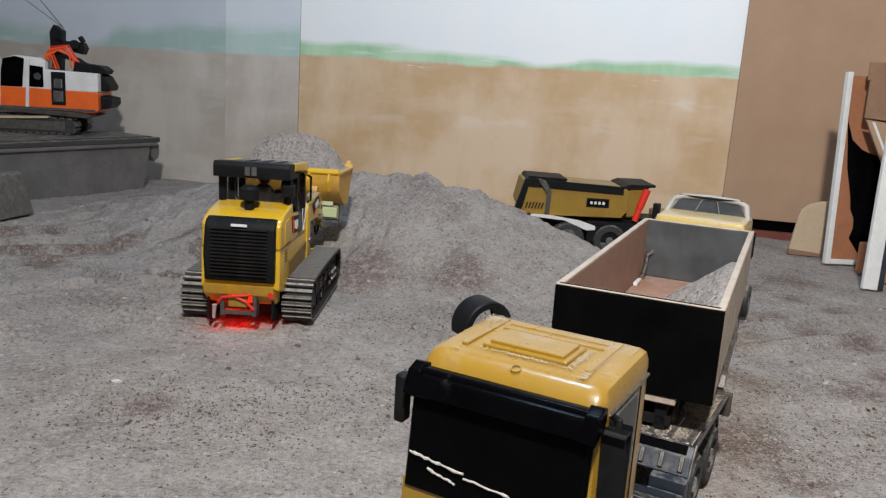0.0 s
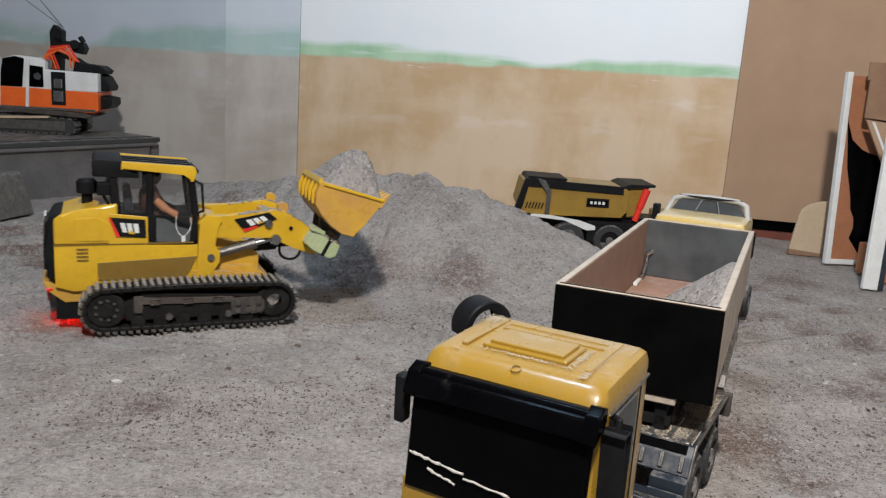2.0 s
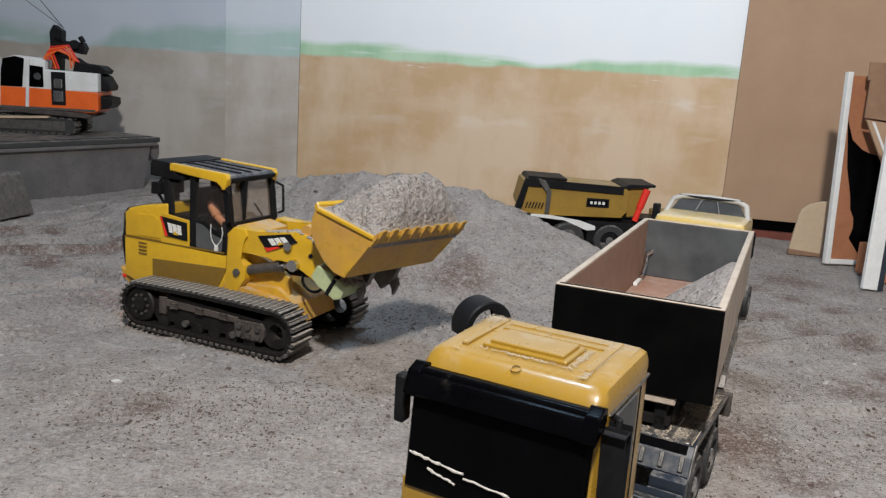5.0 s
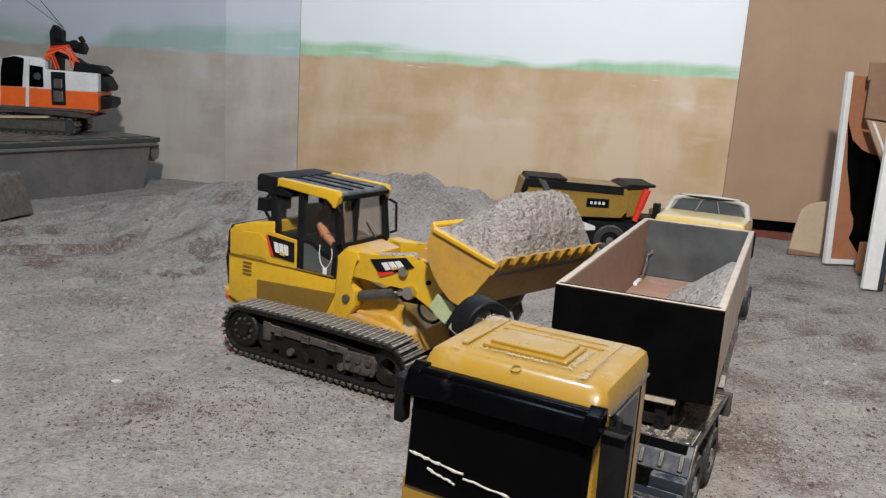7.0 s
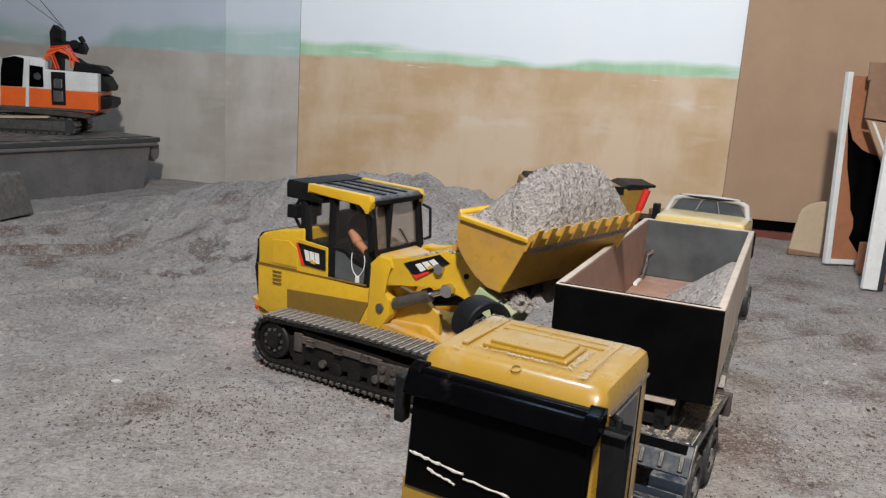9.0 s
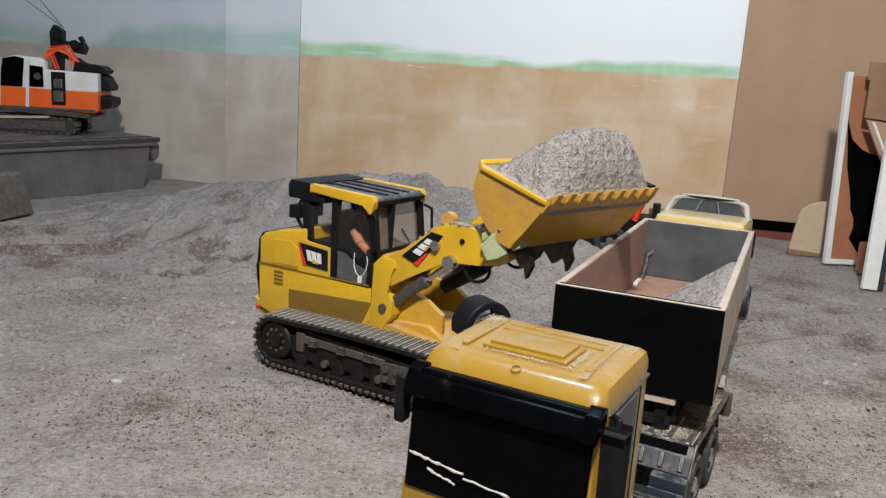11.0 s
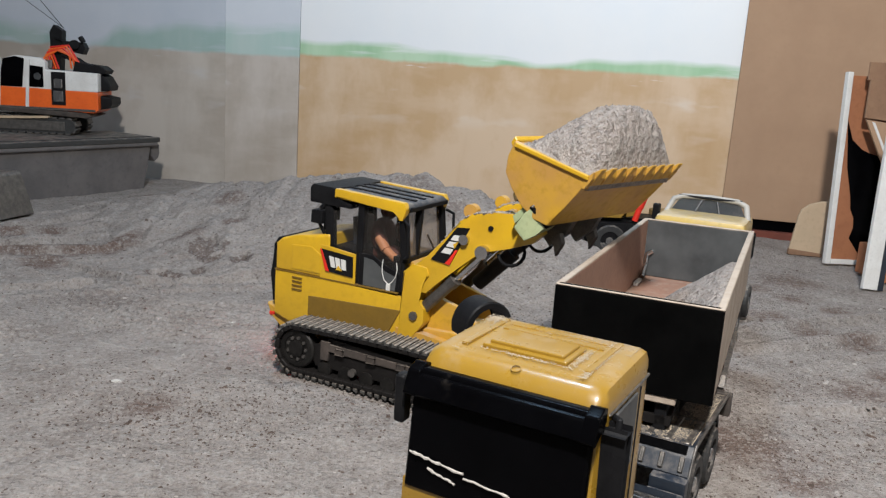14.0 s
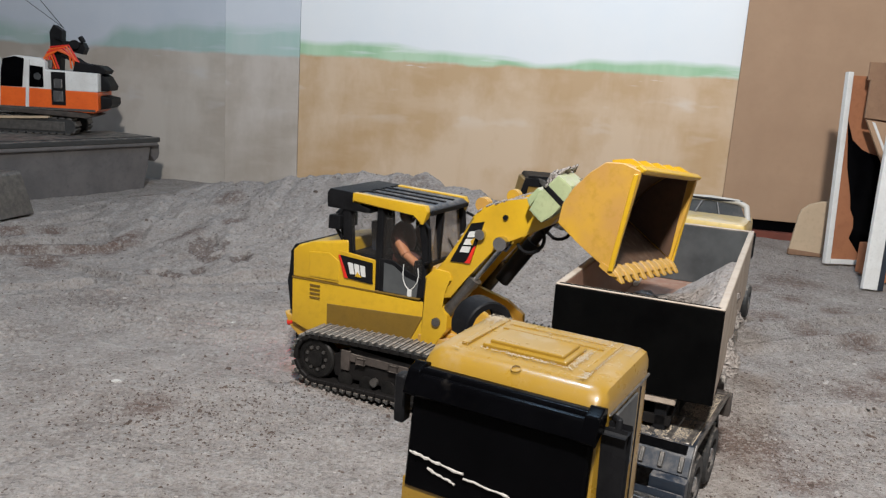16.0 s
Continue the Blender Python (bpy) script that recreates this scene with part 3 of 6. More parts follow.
def glide(table, t):
    """A smooth value between the rows of a table, with no overshoot."""
    ts = [r[0] for r in table]
    if t <= ts[0]:
        return np.array(table[0][1:], float)
    if t >= ts[-1]:
        return np.array(table[-1][1:], float)
    i = max(k for k in range(len(ts)) if ts[k] <= t)
    p = np.array(table, float)

    def slope(k):
        if k == 0 or k == len(ts) - 1:
            return np.zeros(p.shape[1] - 1)
        a = (p[k, 1:] - p[k - 1, 1:]) / (ts[k] - ts[k - 1])
        b = (p[k + 1, 1:] - p[k, 1:]) / (ts[k + 1] - ts[k])
        return np.where(a * b > 0, 2 * a * b / np.where(a + b == 0, 1, a + b), 0)

    h = ts[i + 1] - ts[i]
    u = (t - ts[i]) / h
    a, b, da, db = p[i, 1:], p[i + 1, 1:], slope(i) * h, slope(i + 1) * h
    return (2 * u**3 - 3 * u**2 + 1) * a + (u**3 - 2 * u**2 + u) * da + (3 * u**2 - 2 * u**3) * b + (u**3 - u**2) * db


HALF = 0.255            # near sprocket to the loader's middle plane
PIVOT = Vector((0.377, 0, 0.379))
TIP = Vector((0.425, 0, 0))


def loader_pose(t):
    x, y, head, nose = glide(DRIVE, t)
    c, s = math.cos(radians(head)), math.sin(radians(head))
    return upose(x - s * HALF, y + c * HALF, 0, 0, -nose, head)


def boom_pose(t):
    return upose(*PIVOT, 0, -glide(BOOM_UP, t)[0], 0)


def bucket_pose(t):
    roll, pitch, turn, dx, dy, dz = glide(BUCKET_SET, t)
    tip = boom_pose(t) @ (TIP * K) + Vector((dx, dy, dz)) * K
    return Matrix.Translation(tip) @ pose(0, 0, 0, 0, -glide(BUCKET_UP, t)[0] - pitch, 0) @ pose(0, 0, 0, 0, 0, turn) @ pose(0, 0, 0, roll, 0, 0)


def coupler_pose(t):
    dx, dz = glide(COUPLER_SET, t)
    tip = boom_pose(t) @ (Vector((0.40 + dx, 0, dz)) * K)
    return Matrix.Translation(tip) @ pose(0, 0, 0, 0, -glide(COUPLER_UP, t)[0], 0)


def aim_xz(a, b):
    return math.degrees(math.atan2(b.z - a.z, b.x - a.x))


CYL_FOOT = Vector((0.365, 0, 0.262))


def cylinder_poses(t):
    foot = CYL_FOOT * K
    head = boom_pose(t) @ (Vector((0.245, 0, -0.005)) * K)
    up = aim_xz(foot, head)
    return Matrix.Translation(foot) @ pose(0, 0, 0, 0, -up, 0), Matrix.Translation(head) @ pose(0, 0, 0, 0, -up, 0)


# ---- track loader ----
def badge(parent, y, side, tl, tr, br, bl, red):
    """Black four-cornered panel with a red edge, pale bars for its lettering and a small yellow wedge; red in panel shares."""
    def at(u, v):
        return tuple((bl[i] * (1 - u) + br[i] * u) * (1 - v) + (tl[i] * (1 - u) + tr[i] * u) * v for i in (0, 1))

    def piece(pts, lo, hi):
        return prism(B(), [at(*p) for p in pts], y + side * lo, y + side * hi)

    pl = part("badge", piece(((0, 0), (1, 0), (1, 1), (0, 1)), 0, 0.004), BLACK, parent, "black badge panel with pale lettering bars")
    part("stripe", piece(red, 0.001, 0.0055), RED, pl, "red corner stripe")
    for i in range(3):
        u = 0.26 + 0.19 * i
        shape = ((u, 0.26), (u + 0.145, 0.26), (u + 0.145, 0.76), (u, 0.76))
        part("lettering_bar", piece(shape, 0.004, 0.007), WHITE, pl)
    part("wedge", piece(((0.44, 0.2), (0.64, 0.2), (0.54, 0.42)), 0.005, 0.009), YELLOW, pl)
    return pl


def track_path(n, r0=0.086, r1=0.086, x0=-0.02, x1=0.60, z=0.093):
    """Evenly spaced places and turns round the two end wheels."""
    L = x1 - x0
    total = 2 * L + math.pi * (r0 + r1)
    out = []
    for i in range(n):
        s = total * i / n
        if s < L:
            out.append((x0 + s, z + r0 + 0.006 * math.sin(math.pi * s / L), 0))
        elif s < L + math.pi * r1:
            a = (s - L) / r1
            out.append((x1 + r1 * math.sin(a), z + r1 * math.cos(a), math.degrees(a)))
        elif s < 2 * L + math.pi * r1:
            q = s - L - math.pi * r1
            out.append((x1 - q, z - r0, 180))
        else:
            a = (s - 2 * L - math.pi * r1) / r0
            out.append((x0 - r0 * math.sin(a), z - r0 * math.cos(a), 180 + math.degrees(a)))
    return out


def settle_cab(loader):
    """Bring the cab's upper half to its true, slightly lower height and forward lean."""
    upper = {"rear_post", "middle_post", "front_post", "door_pane", "side_pane", "grab_rail", "windscreen", "rear_pane", "windscreen_frame", "wiper", "roof", "roof_rail", "roof_brow", "roof_rib", "rear_visor", "decal", "mirror_arm", "rear_work_lamp"}
    for ob in loader.children_recursive:
        if ob.name.split(".")[0] in upper:
            for v in ob.data.vertices:
                k = max(0, v.co.z / K - 0.43)
                v.co.z -= 0.075 * k * K
                v.co.x += 0.05 * k * K


def make_loader():
    L = thing("track_loader", loader_pose(0), "yellow model track loader with black cab trim and dusty steel tracks", "track loader")
    # chassis between the tracks and the yellow hull
    part("chassis", prism(B(), [(-0.16, 0.10), (0.52, 0.06), (0.62, 0.10), (0.60, 0.17), (0.52, 0.22), (-0.16, 0.2)], -0.125, 0.125, 0.006), YELLOW_WORN, L)
    hull = part("hull", prism(B(), [(-0.19, 0.165), (-0.13, 0.145), (0.30, 0.165), (0.335, 0.19), (0.335, 0.312), (-0.05, 0.322), (-0.19, 0.322)], -0.152, 0.152, 0.006), YELLOW, L, smooth=True)
    for s in (-1, 1):
        y = s * 0.1525
        part("side_panel", prism(B(), [(-0.045, 0.185), (0.27, 0.178), (0.315, 0.268), (-0.045, 0.252)], y, y + s * 0.004, 0.001, 1), SHADE_PANEL, hull, "yellow louvre panel with shade put into its colour")
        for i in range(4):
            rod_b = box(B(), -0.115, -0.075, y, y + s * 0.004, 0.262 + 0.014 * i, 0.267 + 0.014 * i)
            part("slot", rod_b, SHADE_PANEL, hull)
        part("bolt", rod(B(), (0.20, y, 0.165), (0.20, y + s * 0.008, 0.165), 0.011), CHROME if s < 0 else STEEL, hull)
        part("bolt", rod(B(), (0.235, y, 0.163), (0.235, y + s * 0.008, 0.163), 0.009), BLACK, hull)
    hood = part("engine_hood", prism(B(), [(-0.19, 0.322), (-0.19, 0.415), (-0.165, 0.437), (-0.11, 0.452), (0.03, 0.478), (0.03, 0.322)], -0.152, 0.152, 0.014, 3), YELLOW, L, smooth=True)
    part("crease", prism(B(), [(-0.12, 0.335), (0.0, 0.335), (0.0, 0.40), (-0.04, 0.425), (-0.12, 0.42)], -0.155, 0.155, 0.004), YELLOW, hood)
    part("seam", box(B(), -0.19, 0.30, -0.1545, 0.1545, 0.320, 0.3245), SHADE_PANEL, L)
    # rear grille: a dark box with slats
    grille = part("grille", prism(B(), [(-0.19, 0.19), (-0.215, 0.20), (-0.222, 0.30), (-0.213, 0.405), (-0.195, 0.432), (-0.16, 0.442), (-0.16, 0.19)], -0.135, 0.135, 0.012, 3), BLACK, L, "black radiator grille", smooth=True)
    slat = part("slat", box(B(), -0.006, 0.006, -0.108, 0.108, -0.0022, 0.0022), OIL_IRON, grille, at=upose(-0.222, 0, 0.225))
    for i in range(1, 14):
        z = 0.225 + 0.0135 * i
        again(slat, upose(-0.222 + 0.0035 * max(0, (z - 0.31) / 0.05), 0, z))
    part("plate", box(B(), -0.224, -0.217, -0.03, 0.03, 0.412, 0.421), WHITE, grille, "small pale plate")
    part("bumper", prism(B(), [(-0.19, 0.165), (-0.235, 0.19), (-0.215, 0.145), (-0.16, 0.10), (-0.10, 0.10), (-0.10, 0.165)], -0.135, 0.135, 0.006), YELLOW_WORN, L)
    tow = part("tow_frame", box(box(box(B(), -0.215, -0.17, -0.07, -0.055, 0.06, 0.14), -0.215, -0.17, 0.055, 0.07, 0.06, 0.14), -0.21, -0.175, -0.07, 0.07, 0.065, 0.08), STEEL, L, "rusty steel tow frame")
    cable = pipe(B(), [(-0.2, 0.05, 0.12), (-0.225, 0.02, 0.145), (-0.22, -0.03, 0.12), (-0.215, -0.06, 0.09)], 0.006)
    part("cable", cable, RED, tow, "red cable")
    part("cable", pipe(B(), [(-0.205, 0.085, 0.10), (-0.225, 0.06, 0.135), (-0.228, 0.01, 0.142), (-0.222, -0.05, 0.15)], 0.005), RED, tow, "red cable")
    part("tow_plate", box(B(), -0.216, -0.206, -0.035, 0.04, 0.095, 0.165, 0.003, 1), SHADED_DULL_OCHRE, tow, "dirty brown plate")
    part("cable_plug", rod(B(), (-0.215, 0.092, 0.10), (-0.205, 0.098, 0.045), 0.009, 10, 0.006), GREY_TRIM, tow, "pale plug hanging from the cable")
    part("tail_lamp", box(B(), -0.16, -0.14, -0.03, 0.075, 0.052, 0.064, 0.003), LENS, L, "glowing red tail lamp")
    # plates added at sides and front to screen the tail lamp's red glow
    for s in (-1, 1):
        part("skirt", prism(B(), [(-0.19, 0.035), (-0.05, 0.03), (-0.05, 0.12), (-0.19, 0.13)], s * 0.122, s * 0.128), BLACK, L)
    part("skid_plate", box(B(), -0.06, -0.05, -0.122, 0.122, 0.03, 0.12), BLACK, L)
    part("side_lamp", rod(B(), (-0.2, -0.125, 0.155), (-0.222, -0.125, 0.15), 0.012), RED, L)
    part("exhaust_base", rod(B(), (-0.075, 0.0, 0.455), (-0.075, 0.0, 0.50), 0.020, 18), BLACK, L)
    part("exhaust_cap", rod(rod(B(), (-0.075, 0, 0.496), (-0.075, 0, 0.538), 0.037, 20), (-0.075, 0, 0.538), (-0.075, 0, 0.549), 0.037, 20, 0.027), BLACK, L, smooth=True)
    part("mirror_arm", pipe(B(), [(0.0, -0.135, 0.47), (-0.03, -0.15, 0.53), (0.0, -0.145, 0.60)], 0.006), BLACK, L)
    part("rear_work_lamp", box(B(), -0.045, 0.0, -0.165, -0.12, 0.515, 0.565, 0.006), BLACK, L)
    # cab
    cab = part("cab_base", prism(B(), [(0.02, 0.322), (0.02, 0.435), (0.13, 0.43), (0.14, 0.325)], -0.146, 0.146, 0.003), BLACK, L)
    part("cab_floor", box(B(), 0.13, 0.315, -0.14, 0.14, 0.31, 0.325), BLACK, L)
    posts = {"rear_post": ((0.025, 0.43), (0.005, 0.61), 0.016), "middle_post": ((0.14, 0.325), (0.135, 0.61), 0.013), "front_post": ((0.312, 0.42), (0.283, 0.61), 0.013)}
    for nm, (a, b_, r) in posts.items():
        for s in (-1, 1):
            bm = prism(B(), [(a[0] - r, a[1]), (a[0] + r, a[1]), (b_[0] + r, b_[1]), (b_[0] - r, b_[1])], s * 0.118, s * 0.146, 0.004, 1)
            part(nm, bm, BLACK, L)
    for s in (-1, 1):
        part("door_post", prism(B(), [(0.295, 0.325), (0.316, 0.325), (0.316, 0.43), (0.30, 0.43)], s * 0.12, s * 0.148, 0.003, 1), BLACK, L)
        part("door_pane", prism(B(), [(0.15, 0.33), (0.30, 0.33), (0.302, 0.42), (0.275, 0.60), (0.15, 0.60)], s * 0.136, s * 0.139), GLASS, L, "dusty door glass")
        part("door_lower", prism(B(), [(0.146, 0.318), (0.302, 0.318), (0.306, 0.385), (0.25, 0.40), (0.20, 0.43), (0.146, 0.432)], s * 0.140, s * 0.1475, 0.002, 1), BLACK, L, "black lower door panel")
        part("side_pane", prism(B(), [(0.04, 0.44), (0.128, 0.435), (0.124, 0.60), (0.02, 0.60)], s * 0.136, s * 0.139), GLASS, L, "dusty side glass")
        part("grab_rail", pipe(B(), [(0.315, s * 0.155, 0.44), (0.335, s * 0.165, 0.45), (0.325, s * 0.165, 0.56), (0.30, s * 0.15, 0.575)], 0.005), BLACK, L)
        part("cab_cheek", prism(B(), [(-0.005, 0.322), (0.135, 0.316), (0.135, 0.425), (-0.005, 0.44)], s * 0.147, s * 0.153, 0.002, 1), YELLOW, L)
        badge(L, s * 0.153, s, (-0.002, 0.425), (0.126, 0.414), (0.128, 0.345), (0.022, 0.352), ((0, 1), (0.05, 1), (0.13, 0), (0.0, 0.0)))
    part("windscreen", prism(B(), [(0.306, 0.425), (0.309, 0.425), (0.283, 0.605), (0.280, 0.605)], -0.118, 0.118), DUST_GLASS, L, "dusty windscreen")
    part("rear_pane", box(B(), 0.012, 0.015, -0.118, 0.118, 0.45, 0.60), GLASS, L, "dusty rear window")
    wf = B()
    for z, x in ((0.428, 0.310), (0.600, 0.285)):
        box(wf, x - 0.008, x + 0.008, -0.125, 0.125, z - 0.008, z + 0.008)
    box(wf, 0.288, 0.312, -0.055, -0.043, 0.43, 0.6, m=pose(0, 0, 0, 0, 0, 0))
    part("windscreen_frame", wf, BLACK, L)
    part("wiper", pipe(B(), [(0.318, 0.06, 0.435), (0.305, 0.015, 0.50)], 0.0035), STEEL, L)
    part("dash", box(B(), 0.245, 0.30, -0.10, 0.10, 0.325, 0.43, 0.01), BLACK, L)
    part("seat", prism(prism(B(), [(0.06, 0.325), (0.19, 0.325), (0.19, 0.385), (0.06, 0.385)], -0.055, 0.055, 0.015), [(0.06, 0.38), (0.095, 0.38), (0.08, 0.53), (0.05, 0.53)], -0.05, 0.05, 0.012), BLUE_GREY, L, smooth=True)
    roof = part("roof", prism(B(), [(-0.02, 0.612), (0.30, 0.598), (0.308, 0.612), (0.295, 0.628), (-0.02, 0.648)], -0.140, 0.140, 0.008), BLUE_GREY, L, "dusty black roof", smooth=True)
    for s in (-1, 1):
        part("roof_rail", prism(B(), [(0.035, 0.617), (0.262, 0.604), (0.283, 0.570), (0.296, 0.570), (0.306, 0.612), (0.295, 0.633), (0.035, 0.650)], s * 0.128, s * 0.156, 0.006), YELLOW, roof, "yellow roof edge", smooth=True)
    part("roof_brow", box(B(), 0.292, 0.315, -0.128, 0.128, 0.600, 0.616, 0.004), BLACK, roof)
    for i in range(3):
        part("roof_rib", prism(B(), [(-0.01, 0.648), (0.29, 0.628), (0.29, 0.632), (-0.01, 0.652)], -0.07 + 0.06 * i, -0.055 + 0.06 * i), BLACK, roof)
    visor = part("rear_visor", prism(B(), [(-0.062, 0.588), (0.10, 0.582), (0.10, 0.60), (0.04, 0.612), (0.04, 0.650), (-0.055, 0.656), (-0.066, 0.64)], -0.152, 0.152, 0.008), BLACK, L, smooth=True)
    for i in range(2):
        part("decal", box(B(), -0.0695, -0.064, -0.022 + 0.026 * i, -0.002 + 0.026 * i, 0.600, 0.636), STEEL, visor)
    # driver doll, one plain form
    d = B()
    for c, r, sc in (((0.165, 0, 0.56), 0.030, (1, 0.9, 1.15)), ((0.15, 0, 0.47), 0.055, (0.75, 0.95, 1.2)), ((0.17, 0, 0.41), 0.05, (1.2, 1.0, 0.6))):
        b = bmesh.new()
        bmesh.ops.create_icosphere(b, subdivisions=3, radius=r)
        join(d, b, Matrix.Translation(c) @ Matrix.Diagonal((*sc, 1)))
    for s in (-1, 1):
        rod(d, (0.16, s * 0.055, 0.50), (0.195, s * 0.07, 0.445), 0.018)
        rod(d, (0.195, s * 0.07, 0.445), (0.245, s * 0.05, 0.42), 0.014)
    part("driver_figure", d, MAROON, L, "small dark red driver doll in the seat", smooth=True)
    part("figure_arm", rod(rod(B(), (0.17, -0.066, 0.475), (0.205, -0.078, 0.44), 0.017), (0.205, -0.078, 0.44), (0.25, -0.085, 0.415), 0.014), SKIN_TONE, L, "tan doll arm")
    loop = [(0.238, -0.1505, 0.425), (0.236, -0.151, 0.40), (0.238, -0.1515, 0.378), (0.246, -0.1515, 0.358), (0.262, -0.1515, 0.345), (0.276, -0.1515, 0.356), (0.288, -0.1515, 0.375), (0.292, -0.151, 0.40), (0.288, -0.1505, 0.42)]
    cord = part("cable_loop", pipe(B(), loop, 0.0016), WHITE, L, "white cable loop hanging at the door")
    part("plug", box(B(), 0.255, 0.27, -0.155, -0.148, 0.325, 0.348, 0.003), WHITE, cord)
    # flat grey panel added for the seat base behind the door glass
    part("door_inset", prism(B(), [(0.165, 0.326), (0.285, 0.326), (0.29, 0.372), (0.245, 0.385), (0.20, 0.415), (0.165, 0.42)], -0.1485, -0.1474), GREY_BOARD, L, "grey dusty panel added for the seat base seen through the door")
    # boom towers
    for s in (-1, 1):
        part("boom_tower", prism(B(), [(0.30, 0.17), (0.365, 0.19), (0.40, 0.24), (0.40, 0.29), (0.375, 0.31), (0.385, 0.365), (0.41, 0.40), (0.40, 0.425), (0.35, 0.43), (0.318, 0.40), (0.318, 0.20)], s * 0.105, s * 0.158, 0.006), YELLOW, L, smooth=True)
        part("bolt", rod(B(), (0.365, s * 0.158, 0.262), (0.365, s * 0.166, 0.262), 0.014), STEEL, L)
        part("fender", prism(B(), [(0.30, 0.18), (0.55, 0.165), (0.60, 0.13), (0.60, 0.15), (0.56, 0.185), (0.40, 0.205), (0.30, 0.21)], s * 0.125, s * 0.155, 0.004), YELLOW_WORN, L)
        part("side_plate", prism(B(), [(0.335, 0.19), (0.56, 0.18), (0.56, 0.26), (0.50, 0.30), (0.38, 0.335), (0.335, 0.31)], s * 0.085, s * 0.105, 0.004), YELLOW_WORN, L)
    part("front_sill", prism(B(), [(0.29, 0.40), (0.40, 0.385), (0.40, 0.405), (0.31, 0.425)], -0.105, 0.105, 0.004), YELLOW_WORN, L)
    # tracks
    for s in (-1, 1):
        y0, y1 = s * 0.150, s * 0.256
        fr = part("track", prism(prism(B(), [(0.05, 0.045), (0.54, 0.045), (0.565, 0.075), (0.54, 0.125), (0.10, 0.14), (0.02, 0.11)], s * 0.165, s * 0.238, 0.006), [(0.10, 0.10), (0.47, 0.095), (0.47, 0.13), (0.10, 0.15)], s * 0.2375, s * 0.238), DARK_IRON, L, "dusty steel crawler track")
        part("guard_rail", prism(prism(B(), [(0.08, 0.108), (0.44, 0.100), (0.44, 0.122), (0.20, 0.130), (0.08, 0.134)], s * 0.238, s * 0.246, 0.003), [(0.075, 0.075), (0.105, 0.075), (0.11, 0.14), (0.075, 0.14)], s * 0.238, s * 0.248, 0.003), DUSTY_IRON, fr, "dust-caked guard rail")
        for x in (0.15, 0.27, 0.38):
            part("guard_clip", box(B(), x - 0.014, x + 0.014, s * 0.245, s * 0.252, 0.106, 0.126, 0.004), DUSTY_IRON, fr)
        part("front_cap", prism(B(), [(0.43, 0.05), (0.55, 0.05), (0.56, 0.07), (0.56, 0.10), (0.545, 0.118), (0.43, 0.115)], s * 0.236, s * 0.252, 0.004), DUSTY_IRON, fr)
        for i in range(6):
            part("bolt", rod(B(), (0.455 + 0.04 * (i % 3), s * 0.25, 0.068 + 0.03 * (i // 3)), (0.455 + 0.04 * (i % 3), s * 0.26, 0.068 + 0.03 * (i // 3)), 0.011, 8), STEEL, fr)
        sp = part("sprocket", ring_wheel(B(), 0.068, 0.048, 0.02), OIL_IRON, fr, at=upose(-0.02, s * 0.228, 0.093))
        part("hub", rod(rod(B(), (-0.02, s * 0.20, 0.093), (-0.02, s * 0.244, 0.093), 0.05, 18), (-0.02, s * 0.24, 0.093), (-0.02, s * 0.252, 0.093), 0.028, 14), OIL_IRON, fr)
        for i in range(9):
            a = 2 * math.pi * i / 9
            part("bolt", rod(B(), (-0.02 + 0.037 * math.cos(a), s * 0.24, 0.093 + 0.037 * math.sin(a)), (-0.02 + 0.037 * math.cos(a), s * 0.25, 0.093 + 0.037 * math.sin(a)), 0.006, 6), STEEL, fr)
        part("idler", ring_wheel(B(), 0.07, 0.03, 0.024), OIL_IRON, fr, at=upose(0.60, s * 0.215, 0.093))
        for x in (0.09, 0.17, 0.25, 0.33, 0.41, 0.49):
            part("roller", rod(B(), (x, s * 0.2, 0.042), (x, s * 0.243, 0.042), 0.026, 14), OIL_IRON, fr)
        for x in (0.15, 0.37):
            part("bracket", rod(B(), (x + 0.05, s * 0.238, 0.055), (x + 0.05, s * 0.252, 0.055), 0.013, 12), STEEL, fr)
        prof = [(-0.0095, -0.004), (0.0065, -0.004), (0.0065, 0.004), (-0.003, 0.004), (-0.005, 0.0085), (-0.008, 0.0085), (-0.0095, 0.003)]
        shoe = None
        for x, z, turn in track_path(66):
            at = upose(x, 0, z, 0, turn, 0)
            shoe_at = at
            if shoe is None:
                shoe = part("shoe", prism(B(), prof, min(y0, y1) - 0.006, max(y0, y1) + 0.006), SHOE, fr, at=shoe_at)
            else:
                again(shoe, shoe_at)
        link = None
        for x, z, turn in track_path(46, 0.074, 0.074):
            at = upose(x, s * 0.222, z, 0, turn, 0)
            if link is None:
                link = part("link", box(B(), -0.0182, 0.0182, *sorted((-s * 0.068, s * 0.038)), -0.008, 0.008, 0.003, 1), DARK_IRON, fr, at=at)
            else:
                again(link, at)
    # lift arms
    boom = part("boom", box(B(), 0.20, 0.30, -0.105, 0.105, 0.045, 0.085, 0.006), YELLOW_WORN, L, at=boom_pose(0))
    for s in (-1, 1):
        arm = part("lift_arm", prism(B(), [(-0.045, -0.02), (-0.045, 0.03), (-0.02, 0.048), (0.06, 0.052), (0.215, 0.112), (0.262, 0.115), (0.33, 0.088), (0.40, 0.05), (0.445, 0.022), (0.44, -0.035), (0.40, -0.045), (0.33, -0.03), (0.23, 0.005), (0.07, -0.028), (0.0, -0.045)], s * 0.105, s * 0.152, 0.007), YELLOW, boom, smooth=True)
